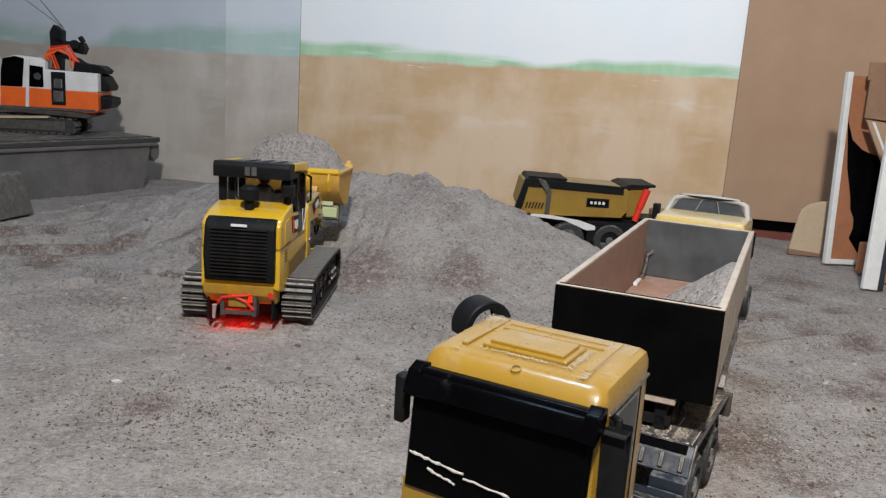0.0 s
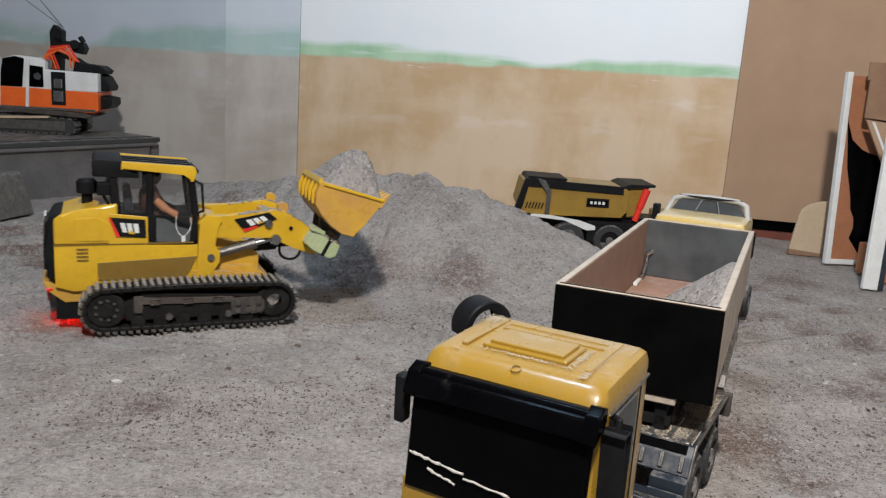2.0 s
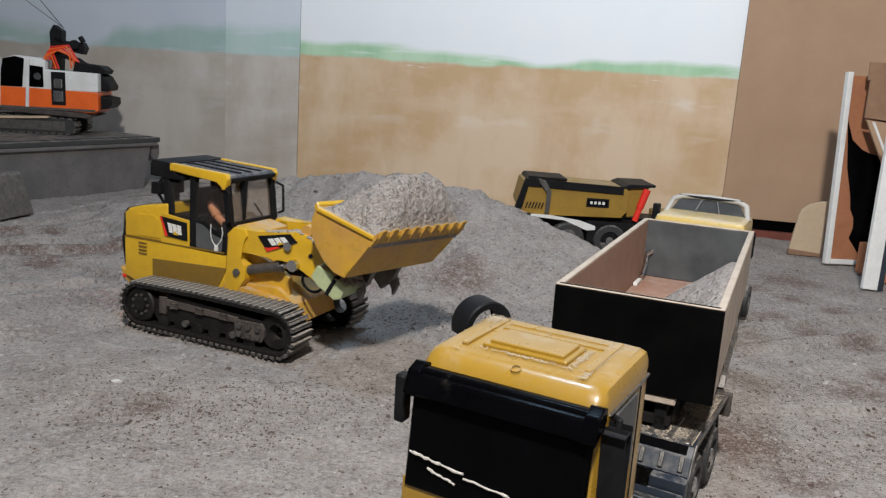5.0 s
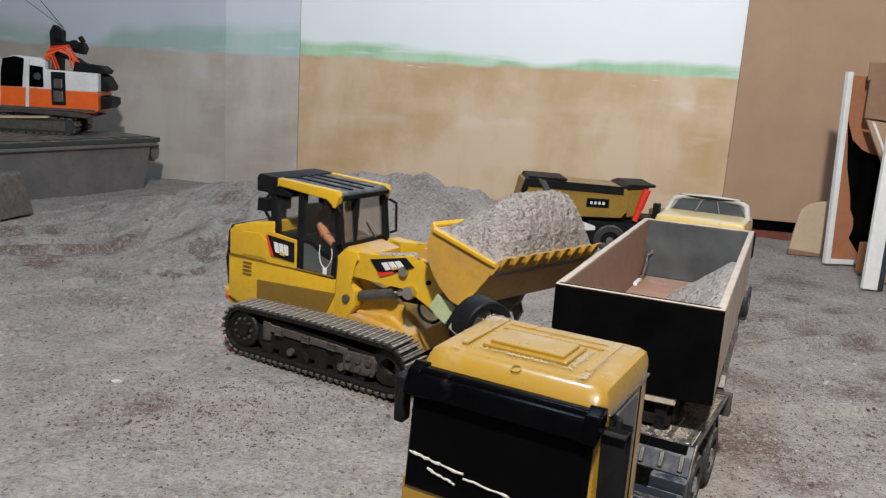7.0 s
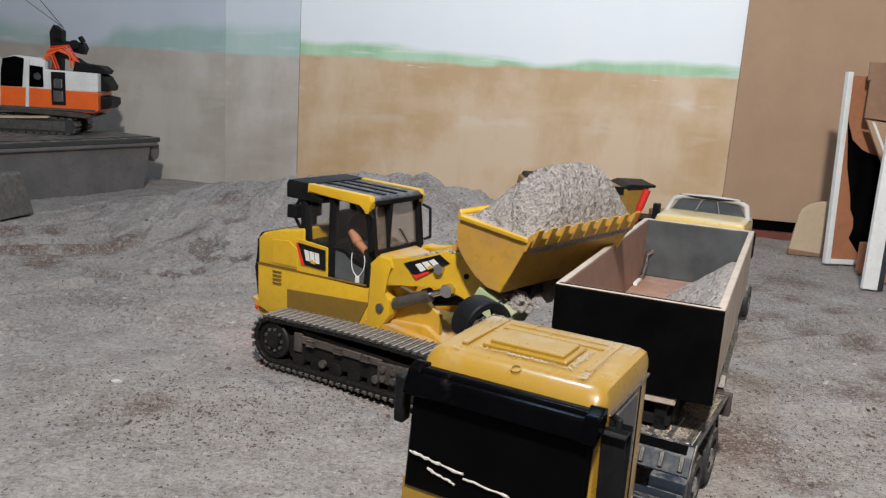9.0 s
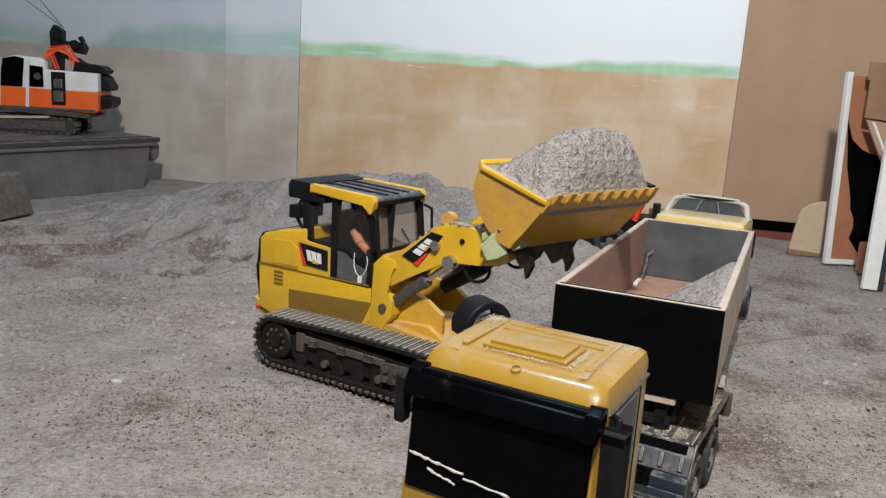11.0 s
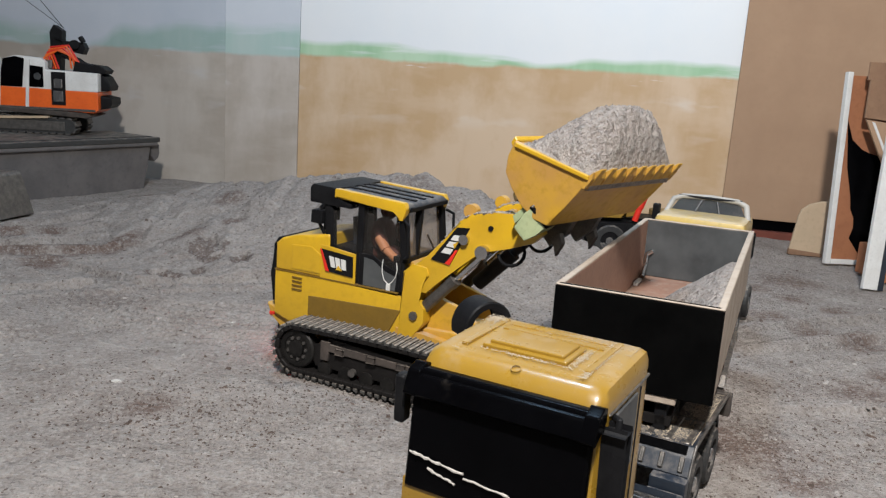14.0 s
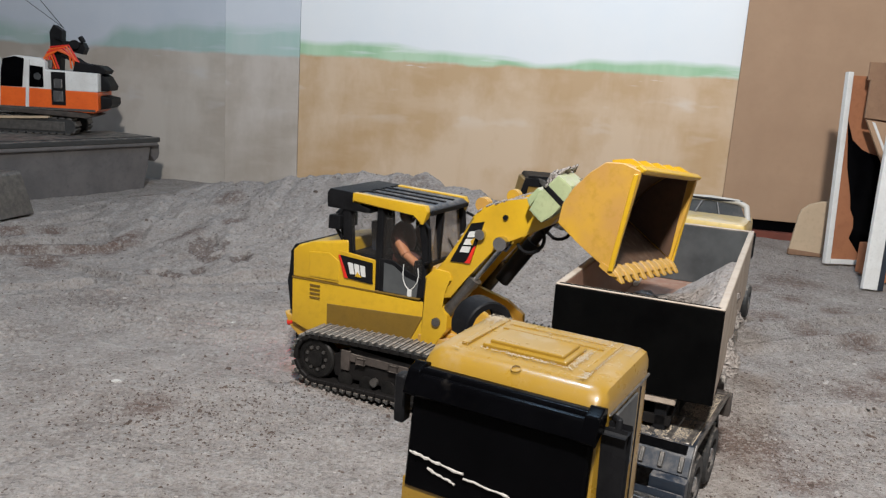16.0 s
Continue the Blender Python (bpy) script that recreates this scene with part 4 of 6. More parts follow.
        badge(arm, s * 0.152, s, (0.07, 0.046), (0.199, 0.098), (0.237, 0.078), (0.122, 0.004), ((0, 0.28), (0, 0), (0.42, 0), (0.40, 0.13), (0.1, 0.2)))
        part("pin", rod(rod(B(), (0.245, s * 0.15, -0.004), (0.245, s * 0.175, -0.004), 0.021), (0.205, s * 0.15, 0.055), (0.205, s * 0.166, 0.055), 0.016), CHROME, arm)
        part("pin", rod(B(), (0.30, s * 0.15, 0.05), (0.30, s * 0.157, 0.05), 0.008), BLACK, arm)
        part("lug", rod(B(), (0.255, s * 0.11, 0.125), (0.255, s * 0.14, 0.125), 0.022), YELLOW_WORN, arm)
        part("hose", pipe(B(), [(0.275, s * 0.13, -0.03)] + [(0.318 - 0.043 * math.cos(math.pi * i / 8), s * 0.135, -0.045 - 0.036 * math.sin(math.pi * i / 8)) for i in range(9)] + [(0.362, s * 0.125, 0.0)], 0.0055), BLACK, arm)
    rnd = random.Random(3)
    crumbs = B()
    top = ((0.05, 0.052), (0.215, 0.112), (0.262, 0.115), (0.33, 0.088), (0.42, 0.036))
    for k in range(420):
        x = 0.08 + 0.34 * rnd.random() ** 0.75
        for (xa, za), (xb, zb) in zip(top, top[1:]):
            if xa <= x <= xb:
                z = za + (zb - za) * (x - xa) / (xb - xa)
        c = bmesh.new()
        bmesh.ops.create_icosphere(c, subdivisions=1, radius=rnd.uniform(0.003, 0.008))
        y = rnd.choice((-1, 1)) * rnd.uniform(0.108, 0.149) if k % 3 else rnd.uniform(-0.1, 0.1)
        if k % 3 == 0:
            x, z = rnd.uniform(0.205, 0.295), 0.085
        join(crumbs, c, Matrix.Translation((x, y, z)) @ Matrix.Diagonal((1.4, 1.2, 0.6, 1)))
    part("spilled_sand", crumbs, LOAD, boom, "grey-beige sand crumbs lying on the arms")
    part("tilt_link", rod(rod(B(), (0.12, -0.03, -0.085), (0.28, -0.03, -0.045), 0.024), (0.27, -0.03, -0.048), (0.42, -0.03, -0.012), 0.014), DARK_IRON, boom, "dark oily tilt cylinder under the arms", smooth=True)
    part("tip_tube", rod(B(), (0.42, -0.14, 0.0), (0.42, 0.14, 0.0), 0.028), STEEL, boom)
    coup = part("coupler", prism(B(), [(0.0, -0.03), (0.04, -0.038), (0.115, -0.04), (0.135, -0.02), (0.13, 0.028), (0.05, 0.032), (0.0, 0.02)], -0.222, -0.09, 0.006), GREEN, L, "dusty pale green coupler block", at=coupler_pose(0))
    part("strap", prism(B(), [(0.075, -0.043), (0.09, -0.043), (0.09, 0.034), (0.075, 0.035)], -0.225, -0.087, 0.002, 1), BLACK, coup)
    part("coupler_block", prism(B(), [(0.0, 0.028), (0.06, 0.034), (0.055, 0.05), (0.01, 0.05)], -0.20, -0.11, 0.005), GREEN, coup)
    heap = B()
    for k in range(170):
        c = bmesh.new()
        bmesh.ops.create_icosphere(c, subdivisions=1, radius=rnd.uniform(0.004, 0.009))
        x, y = rnd.gauss(0.10, 0.022), rnd.gauss(-0.145, 0.03)
        join(heap, c, Matrix.Translation((x, y, 0.030 + 0.028 * math.exp(-((x - 0.10) / 0.03) ** 2 - ((y + 0.145) / 0.04) ** 2) * rnd.random())) @ Matrix.Diagonal((1.4, 1.2, 0.8, 1)))
    part("sand_crust", heap, LOAD, coup, "sand lying on the coupler")
    barrel, piston = [], []
    for s in (-1, 1):
        cb, rb = cylinder_poses(0)
        barrel.append(part("lift_cylinder", rod(rod(B(), (-0.01, s * 0.128, 0), (0.165, s * 0.128, 0), 0.019), (0.16, s * 0.128, 0), (0.185, s * 0.128, 0), 0.023), STEEL, L, "dusty steel hydraulic cylinder", at=cb))
        piston.append(part("piston_rod", rod(rod(B(), (-0.17, s * 0.128, 0), (0.0, s * 0.128, 0), 0.0105), (-0.02, s * 0.128, 0), (0.012, s * 0.128, 0), 0.021), CHROME, L, "bright piston rod", at=rb))
    # bucket: curved shell, side plates, lip and teeth
    W = 0.24
    out = [(0.163, 0.227), (0.118, 0.209), (0.082, 0.178), (0.070, 0.13), (0.066, 0.07), (0.076, 0.015), (0.103, -0.027), (0.18, -0.020), (0.280, -0.009), (0.299, -0.007)]
    inn = [(0.297, -0.001), (0.18, -0.010), (0.110, -0.015), (0.088, 0.022), (0.079, 0.07), (0.082, 0.126), (0.093, 0.170), (0.124, 0.197), (0.165, 0.216)]
    bk = part("bucket", prism(B(), out + inn, -W, W), YELLOW_WORN, L, "scraped yellow loader bucket", at=bucket_pose(0), smooth=True)
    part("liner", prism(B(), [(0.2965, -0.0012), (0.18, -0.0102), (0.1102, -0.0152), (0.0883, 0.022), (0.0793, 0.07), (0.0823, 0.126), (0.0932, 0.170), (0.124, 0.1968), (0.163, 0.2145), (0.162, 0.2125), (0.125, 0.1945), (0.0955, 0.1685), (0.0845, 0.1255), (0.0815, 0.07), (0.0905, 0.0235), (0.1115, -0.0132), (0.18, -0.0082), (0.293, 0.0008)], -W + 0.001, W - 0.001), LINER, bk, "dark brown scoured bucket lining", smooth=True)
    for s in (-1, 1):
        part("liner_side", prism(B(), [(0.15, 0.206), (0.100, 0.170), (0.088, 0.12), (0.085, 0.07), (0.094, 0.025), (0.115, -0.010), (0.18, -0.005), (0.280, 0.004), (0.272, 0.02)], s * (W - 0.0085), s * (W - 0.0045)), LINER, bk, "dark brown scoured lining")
    side = [(0.165, 0.227), (0.118, 0.209), (0.082, 0.178), (0.070, 0.13), (0.066, 0.07), (0.076, 0.015), (0.103, -0.027), (0.18, -0.021), (0.296, -0.009), (0.290, 0.006)]
    for s in (-1, 1):
        sd = part("side_plate", prism(B(), side, s * (W - 0.004), s * (W + 0.010), 0.003, 1), YELLOW_WORN, bk)
        part("rib", prism(B(), [(0.158, 0.210), (0.168, 0.218), (0.299, 0.0), (0.289, -0.008)], s * (W + 0.006), s * (W + 0.018), 0.002, 1), YELLOW, sd)
    part("cutting_edge", prism(B(), [(0.262, -0.018), (0.262, -0.004), (0.292, 0.002), (0.314, -0.002), (0.300, -0.013)], -W - 0.012, W + 0.012), YELLOW_WORN, bk)
    tooth = None
    for i in range(9):
        y = -W + 0.012 + i * (2 * W - 0.024) / 8
        at = upose(0.297, y, -0.009, 0, -6, 0)
        if tooth is None:
            tooth = part("tooth", prism(B(), [(-0.02, -0.008), (0.038, -0.004), (0.038, 0.0), (0.010, 0.012), (-0.02, 0.012)], -0.012, 0.012, 0.003, 1), YELLOW_WORN, bk, at=at)
        else:
            again(tooth, at)
    for i in range(5):
        y = -0.2 + 0.1 * i
        part("stiffener", prism(B(), [(0.118, 0.208), (0.16, 0.226), (0.165, 0.234), (0.112, 0.222), (0.076, 0.182), (0.084, 0.178)], y - 0.006, y + 0.006), YELLOW, bk)
    part("spill_guard", prism(B(), [(0.145, 0.219), (0.170, 0.222), (0.174, 0.238), (0.150, 0.234)], -W - 0.008, W + 0.008, 0.003, 1), YELLOW, bk)
    for s in (-1, 1):
        part("hinge_ear", prism(B(), [(-0.03, -0.03), (0.04, -0.035), (0.10, -0.015), (0.085, 0.05), (0.07, 0.10), (0.03, 0.06), (-0.03, 0.03)], s * 0.06, s * 0.085, 0.004), STEEL, bk)
        part("claw", prism(B(), [(0.0, -0.015), (0.04, -0.025), (0.025, -0.055), (-0.02, -0.07), (0.0, -0.045)], s * 0.085, s * 0.105, 0.003), STEEL, bk)
    settle_cab(L)
    return L, boom, bk, coup, barrel, piston


LOADER, BOOM, BUCKET, COUPLER, BARRELS, PISTONS = make_loader()


# ---- tractor and wooden tipper trailer ----
def wheel(parent, x, y, s, r=0.078, w=0.028, dual=False):
    """A road wheel on the outer side s of its axle."""
    ty = part("tyre", ring_wheel(B(), r, r * 0.58, w), RUBBER, parent, at=upose(x, y, r))
    part("rim", rod(rod(B(), (0, s * (-w * 0.5), 0), (0, s * w * 0.55, 0), r * 0.6, 20), (0, s * w * 0.5, 0), (0, s * w * 0.95, 0), r * 0.30, 14, r * 0.24), CHROME, ty, "bright wheel rim", smooth=True)
    nut = None
    for i in range(8):
        a = 2 * math.pi * i / 8
        at = upose(r * 0.42 * math.cos(a), s * w * 0.62, r * 0.42 * math.sin(a))
        if nut is None:
            nut = part("nut", rod(B(), (0, -0.004, 0), (0, 0.004, 0), 0.006, 6), STEEL, ty, at=at)
        else:
            again(nut, at)
    return ty


def chassis_rails(parent, x0, x1, half, z0, z1):
    for s in (-1, 1):
        part("chassis_rail", box(B(), x0, x1, s * half - 0.012, s * half + 0.012, z0, z1, 0.003, 1), BLACK, parent)
    for i in range(5):
        x = x0 + (x1 - x0) * (i + 0.5) / 5
        part("cross_member", box(B(), x - 0.012, x + 0.012, -half, half, z0 + 0.005, z1 - 0.005), BLACK, parent)


def rounded_cab(w, length, z0, z1, r):
    """A cab shell: rounded in section and pulled in over the roof."""
    bm = B()
    box(bm, -0.01, length, -w, w, z0, z1, r, 4)
    for v in bm.verts:
        k = max(0, (v.co.z - (z1 - 0.09)) / 0.09)
        v.co.y *= 1 - 0.02 * k
        if v.co.x < length * 0.5:
            v.co.x += 0.012 * k * k + max(0, 0.012 * (v.co.z - 0.3) / 0.2)
        if v.co.z > z1 - 0.06 and v.co.x < 0.085:
            v.co.z -= 0.030 * ((0.085 - v.co.x) / 0.085) ** 2
    return bm


def make_tractor(at, label, facing_detail=True):
    T_ = thing("tractor_truck", at, label, "truck")
    W, Lc = 0.170, 0.285
    chassis_rails(T_, 0.05, 0.98, 0.07, 0.12, 0.165)
    cab = part("cab", rounded_cab(W, Lc, 0.10, 0.545, 0.035), OCHRE, T_, smooth=True)
    # roof hatch and pressed lines
    part("roof_hatch", box(box(B(), 0.085, 0.185, -0.075, 0.085, 0.540, 0.5495, 0.006, 3), 0.095, 0.175, -0.065, 0.075, 0.547, 0.5555, 0.005, 3), OCHRE, cab, smooth=True)
    for y in (-0.115, 0.115):
        part("roof_bead", box(B(), 0.075, 0.26, y - 0.006, y + 0.006, 0.538, 0.5475, 0.003, 2), OCHRE, cab)
    for x in (0.205, 0.235):
        part("roof_bead", box(B(), x - 0.004, x + 0.004, -0.10, 0.10, 0.538, 0.547, 0.003, 2), OCHRE, cab)
    part("emblem", ring_wheel(B(), 0.009, 0.0076, 0.0015, 18), OCHRE, cab, at=upose(0.034, -0.005, 0.5365, 90, -22, 0))
    # sun visor band over the dark windscreen
    vis = [(-0.036, 0.474), (-0.028, 0.466), (0.004, 0.490), (0.010, 0.508), (-0.004, 0.511), (-0.022, 0.504)]
    part("sun_visor", prism(B(), vis, -W + 0.004, W - 0.004, 0.004), GLOSS_BLACK, T_, "gloss black sun visor", smooth=True)
    for s in (-1, 1):
        part("visor_horn", prism(B(), [(-0.0368, 0.473), (-0.028, 0.465), (0.02, 0.492), (0.020, 0.516), (0.004, 0.521), (-0.020, 0.511)], *sorted((s * (W - 0.022), s * (W + 0.003))), 0.004, 3), GLOSS_BLACK, T_, smooth=True)
    part("windscreen", prism(B(), [(-0.034, 0.300), (-0.006, 0.300), (0.012, 0.515), (-0.014, 0.515)], -W + 0.008, W - 0.008, 0.010, 3), GLOSS_BLACK, T_, "gloss black windscreen", smooth=True)
    rnd = random.Random(8)
    for y0, y1, z in ((0.045, 0.152, 0.368), (-0.10, 0.045, 0.350), (0.06, 0.115, 0.346)):
        bm = B()
        pts = [(-0.0335 + rnd.uniform(-0.0005, 0.0005), y0 + (y1 - y0) * i / 14, z - 0.012 * (1 - i / 14) + rnd.uniform(-0.0014, 0.0014)) for i in range(15)]
        for a, b_ in zip(pts, pts[1:]):
            rod(bm, a, b_, rnd.uniform(0.0012, 0.0032), 6)
        part("wiper", bm, CHALK, T_, "sand-crusted wiper blade")
    part("front_panel", prism(B(), [(-0.034, 0.12), (-0.005, 0.12), (-0.005, 0.315), (-0.028, 0.315)], -W + 0.002, W - 0.002, 0.008), OCHRE, T_, smooth=True)
    g = part("grille", box(B(), -0.041, -0.03, -0.11, 0.11, 0.16, 0.255, 0.004), BLACK, T_)
    for i in range(4):
        part("bar", box(B(), -0.046, -0.038, -0.105, 0.105, 0.172 + 0.022 * i, 0.179 + 0.022 * i), STEEL, g)
    bp = part("bumper", prism(B(), [(-0.05, 0.05), (0.03, 0.05), (0.03, 0.125), (-0.04, 0.13), (-0.055, 0.11)], -W - 0.004, W + 0.004, 0.008), BLACK, T_, smooth=True)
    for s in (-1, 1):
        part("headlight", box(B(), -0.058, -0.045, s * 0.12 - 0.03, s * 0.12 + 0.03, 0.075, 0.105, 0.004), GLASS, bp)
        part("side_window", prism(B(), [(0.045, 0.35), (0.20, 0.35), (0.20, 0.485), (0.062, 0.485)], s * (W - 0.004), s * (W + 0.0025), 0.002, 1), GLOSS_BLACK if s > 0 else GREY_BOARD, T_, "dusty side window")
        part("door_line", prism(B(), [(0.215, 0.14), (0.219, 0.14), (0.219, 0.49), (0.215, 0.49)], s * W, s * (W + 0.002)), BLACK, T_)
        part("roof_gutter", prism(B(), [(0.045, 0.490), (0.275, 0.493), (0.275, 0.498), (0.045, 0.495)], s * (W - 0.006), s * (W + 0.001), 0.002, 1), STEEL, T_)
        m0 = 0.010 if s > 0 else 0.0
        mir = part("mirror", box(B(), 0.020 - 4 * m0, 0.048 - 4 * m0, s * (W + 0.005 + 0.3 * m0), s * (W + 0.027 + 0.3 * m0), 0.345 + 6 * m0, 0.475 + 2 * m0, 0.010, 3), BLACK, T_, "black wing mirror", smooth=True)
        part("mirror_arm", pipe(B(), [(0.07, s * W, 0.482), (0.045, s * (W + 0.016), 0.488), (0.036, s * (W + 0.016), 0.46)], 0.006), BLACK, mir)
        for x in (0.12,):
            wheel(T_, x, s * 0.165, s)
        part("wheel_arch", prism(B(), arc(0.12, 0.078, 0.105, 0, 180, 12) + arc(0.12, 0.078, 0.092, 180, 0, 12), s * 0.13, s * 0.19), BLACK, T_)
        part("fuel_tank", box(B(), 0.36, 0.455, s * 0.09, s * 0.195, 0.07, 0.165, 0.018, 3), BLUE_GREY, T_, "dark blue-grey tank", smooth=True)
        for x in (0.385, 0.435):
            part("tank_strap", box(B(), x - 0.006, x + 0.006, s * 0.086, s * 0.199, 0.066, 0.169, 0.01, 2), CHROME, T_)
        for x in (0.74, 0.935):
            wheel(T_, x, s * 0.175, s)
        part("rear_fender", prism(B(), [(0.655, 0.17), (0.672, 0.155)] + [(0.70, 0.175), (0.76, 0.182), (0.90, 0.182), (0.975, 0.165), (1.0, 0.13), (1.008, 0.137), (0.985, 0.176), (0.905, 0.193), (0.755, 0.193), (0.69, 0.188)], s * 0.125, s * 0.198, 0.002, 1), DARK_IRON, T_, "dark wheel fender")
        part("tail_lamp", box(B(), 0.985, 1.01, s * 0.14, s * 0.19, 0.12, 0.15, 0.004), WHITE, T_)
    # rear deck: ribbed fender plates in two steps with a dark slot between, pale edge strips
    deck = part("deck", prism(B(), [(0.612, 0.150), (0.617, 0.146), (0.645, 0.182), (0.660, 0.200), (0.825, 0.200), (0.825, 0.209), (0.656, 0.209), (0.637, 0.190)], -0.205, 0.205, 0.002, 1), BLUE_GREY, T_, "dusty dark ribbed deck")
    part("slot", prism(B(), [(0.640, 0.1925), (0.655, 0.2085), (0.652, 0.2105), (0.637, 0.194)], -0.19, 0.19), GLOSS_BLACK, deck)
    rib = None
    for i in range(9):
        at = upose(0, -0.184 + 0.046 * i, 0)
        if rib is None:
            rib = part("rib", prism(prism(B(), [(0.664, 0.208), (0.82, 0.208), (0.82, 0.2118), (0.664, 0.2118)], -0.006, 0.006, 0.002, 1), [(0.616, 0.156), (0.634, 0.188), (0.631, 0.1915), (0.612, 0.160)], -0.006, 0.006, 0.002, 1), STEEL, deck, at=at)
        else:
            again(rib, at)
    for s in (-1, 1):
        part("edge_strip", prism(B(), [(0.606, 0.146), (0.636, 0.192), (0.655, 0.211), (1.06, 0.211), (1.06, 0.218), (0.652, 0.218), (0.628, 0.196), (0.600, 0.150)], *sorted((s * 0.2052, s * 0.2105)), 0.0015, 1), STEEL, deck, "pale worn edge strip")
        part("fender_plate", box(B(), 0.826, 1.06, *sorted((s * 0.12, s * 0.205)), 0.200, 0.209, 0.002, 1), DUSTY_IRON, deck, "sand-dusted dark fender plate")
        part("fender_end", box(B(), 1.045, 1.075, *sorted((s * 0.13, s * 0.215)), 0.15, 0.212, 0.004), DUSTY_IRON, deck)
    for i in range(3):
        part("step_box", box(B(), 0.47 + 0.042 * i, 0.505 + 0.042 * i, -0.212, -0.13, 0.06, 0.118 + 0.022 * i, 0.006), BLUE_GREY, T_, "dark blue-grey step")
    part("air_tank", rod(B(), (0.40, -0.12, 0.15), (0.40, 0.12, 0.15), 0.022, 16), BLUE_GREY, T_, smooth=True)
    part("fifth_wheel", rod(B(), (0.82, 0, 0.165), (0.82, 0, 0.21), 0.07, 20), STEEL, T_)
    # intake duct arching up behind the cab
    bm = B()
    prism(bm, arc(0.0, 0.0, 0.058, -20, 200, 18) + arc(0.0, 0.0, 0.046, 200, -20, 18), -0.032, 0.032, 0.003, 1)
    part("intake_duct", bm, BLACK, T_, "dark arched intake duct behind the cab", at=upose(0.325, 0.205, 0.500, 0, 0, -32), smooth=True)
    part("duct_post", box(B(), 0.30, 0.36, 0.172, 0.225, 0.16, 0.49, 0.01), BLACK, T_)
    return T_


TRACTOR = make_tractor(upose(0.114, 1.238, 0, 0, 0, 61), "ochre yellow model tractor truck, black windscreen, sand on its roof")

TRAILER_AT = upose(0.280, 1.895, 0, 0, 0, 66.84)


def make_trailer():
    L, W, zb, zt, th = 1.235, 0.397, 0.315, 0.530, 0.018
    R = thing("tipper_trailer", TRAILER_AT, "wooden tipper trailer, black painted boards, sand inside", "trailer")
    part("front_board", box(B(), 0, th, -W, 0, zb - 0.014, zt, 0.002, 1), MATT_BLACK, R, "black painted front board")
    part("rear_board", box(B(), L - th, L, -W, 0, zb, zt, 0.002, 1), GREY_BOARD, R, "black board smeared with dust")
    part("side_board", box(B(), th, L - th, -th, 0, zb, zt, 0.002, 1), BROWN_BOARD, R, "bare brown hardboard side")
    part("side_board", box(B(), th, L - th, -W, -W + th, zb, zt, 0.002, 1), PLY, R, "bare plywood side")
    part("bed_floor", box(B(), th + 0.001, L, -W + 0.002, -0.002, zb - 0.018, zb - 0.001), BROWN_BOARD, R)
    for nm, b in (("front_rim", (0, th, -W, 0)), ("rear_rim", (L - th, L, -W, 0)), ("side_rim", (th, L - th, -th, 0)), ("side_rim", (th, L - th, -W, -W + th))):
        part(nm, box(B(), *b, zt, zt + 0.005, 0.002, 1), PLY, R, "raw plywood rim")
    part("packing_board", box(B(), 0.004, 0.03, -0.315, -0.16, zb - 0.034, zb - 0.0145, 0.003, 1), PLY, R, "pale plywood packing")
    part("rim_line", box(B(), 0.004, 0.009, -W + 0.01, -0.01, zt + 0.005, zt + 0.0065), MATT_BLACK, R)
    part("inner_pipe", pipe(B(), [(L - 0.10, -th - 0.012, zb + 0.01), (L - 0.03, -th - 0.012, zb + 0.05), (L - 0.028, -th - 0.012, zb + 0.085), (L - 0.024, -th - 0.03, zb + 0.10)], 0.009), CHROME, R, "bright bent pipe")
    part("pale_block", box(B(), L - 0.22, L - 0.13, -th - 0.018, -th - 0.002, zb, zb + 0.012, 0.004), WHITE, R)
    chassis = part("chassis", box(box(B(), 0.02, L - 0.02, -0.13, -0.10, 0.20, zb - 0.018, 0.003, 1), 0.02, L - 0.02, -W + 0.10, -W + 0.13, 0.20, zb - 0.018, 0.003, 1), BLACK, R)
    for x in (0.62, 0.80, 0.98):
        for y, s in ((-0.048, 1), (-W + 0.048, -1)):
            wheel(R, x, y, s, 0.085, 0.03)
        part("axle", rod(B(), (x, -W + 0.06, 0.085), (x, -0.06, 0.085), 0.018), STEEL, R)
    for y in (-0.03, -W + 0.03):
        part("side_guard", box(B(), 0.30, 0.52, y - 0.008, y + 0.008, 0.13, 0.16, 0.003), CHROME, R)
        part("mudguard", prism(B(), [(0.52, 0.165), (0.55, 0.19), (1.05, 0.19), (1.08, 0.165), (1.085, 0.172), (1.055, 0.2), (0.545, 0.2), (0.515, 0.172)], y - 0.03, y + 0.03), STEEL, R)
        for x in (0.58, 0.71, 0.89, 1.06):
            part("bracket", box(B(), x - 0.01, x + 0.01, y - 0.02, y + 0.02, 0.195, zb - 0.015), CHROME, R)
    for y in (-0.10, -W + 0.07):
        part("landing_leg", box(B(), 0.33, 0.36, y, y + 0.03, 0.0, 0.30), STEEL, R)
    part("kingpin_plate", box(B(), 0.02, 0.40, -W + 0.09, -0.09, 0.222, 0.245), DARK_IRON, R)
    return R


make_trailer()


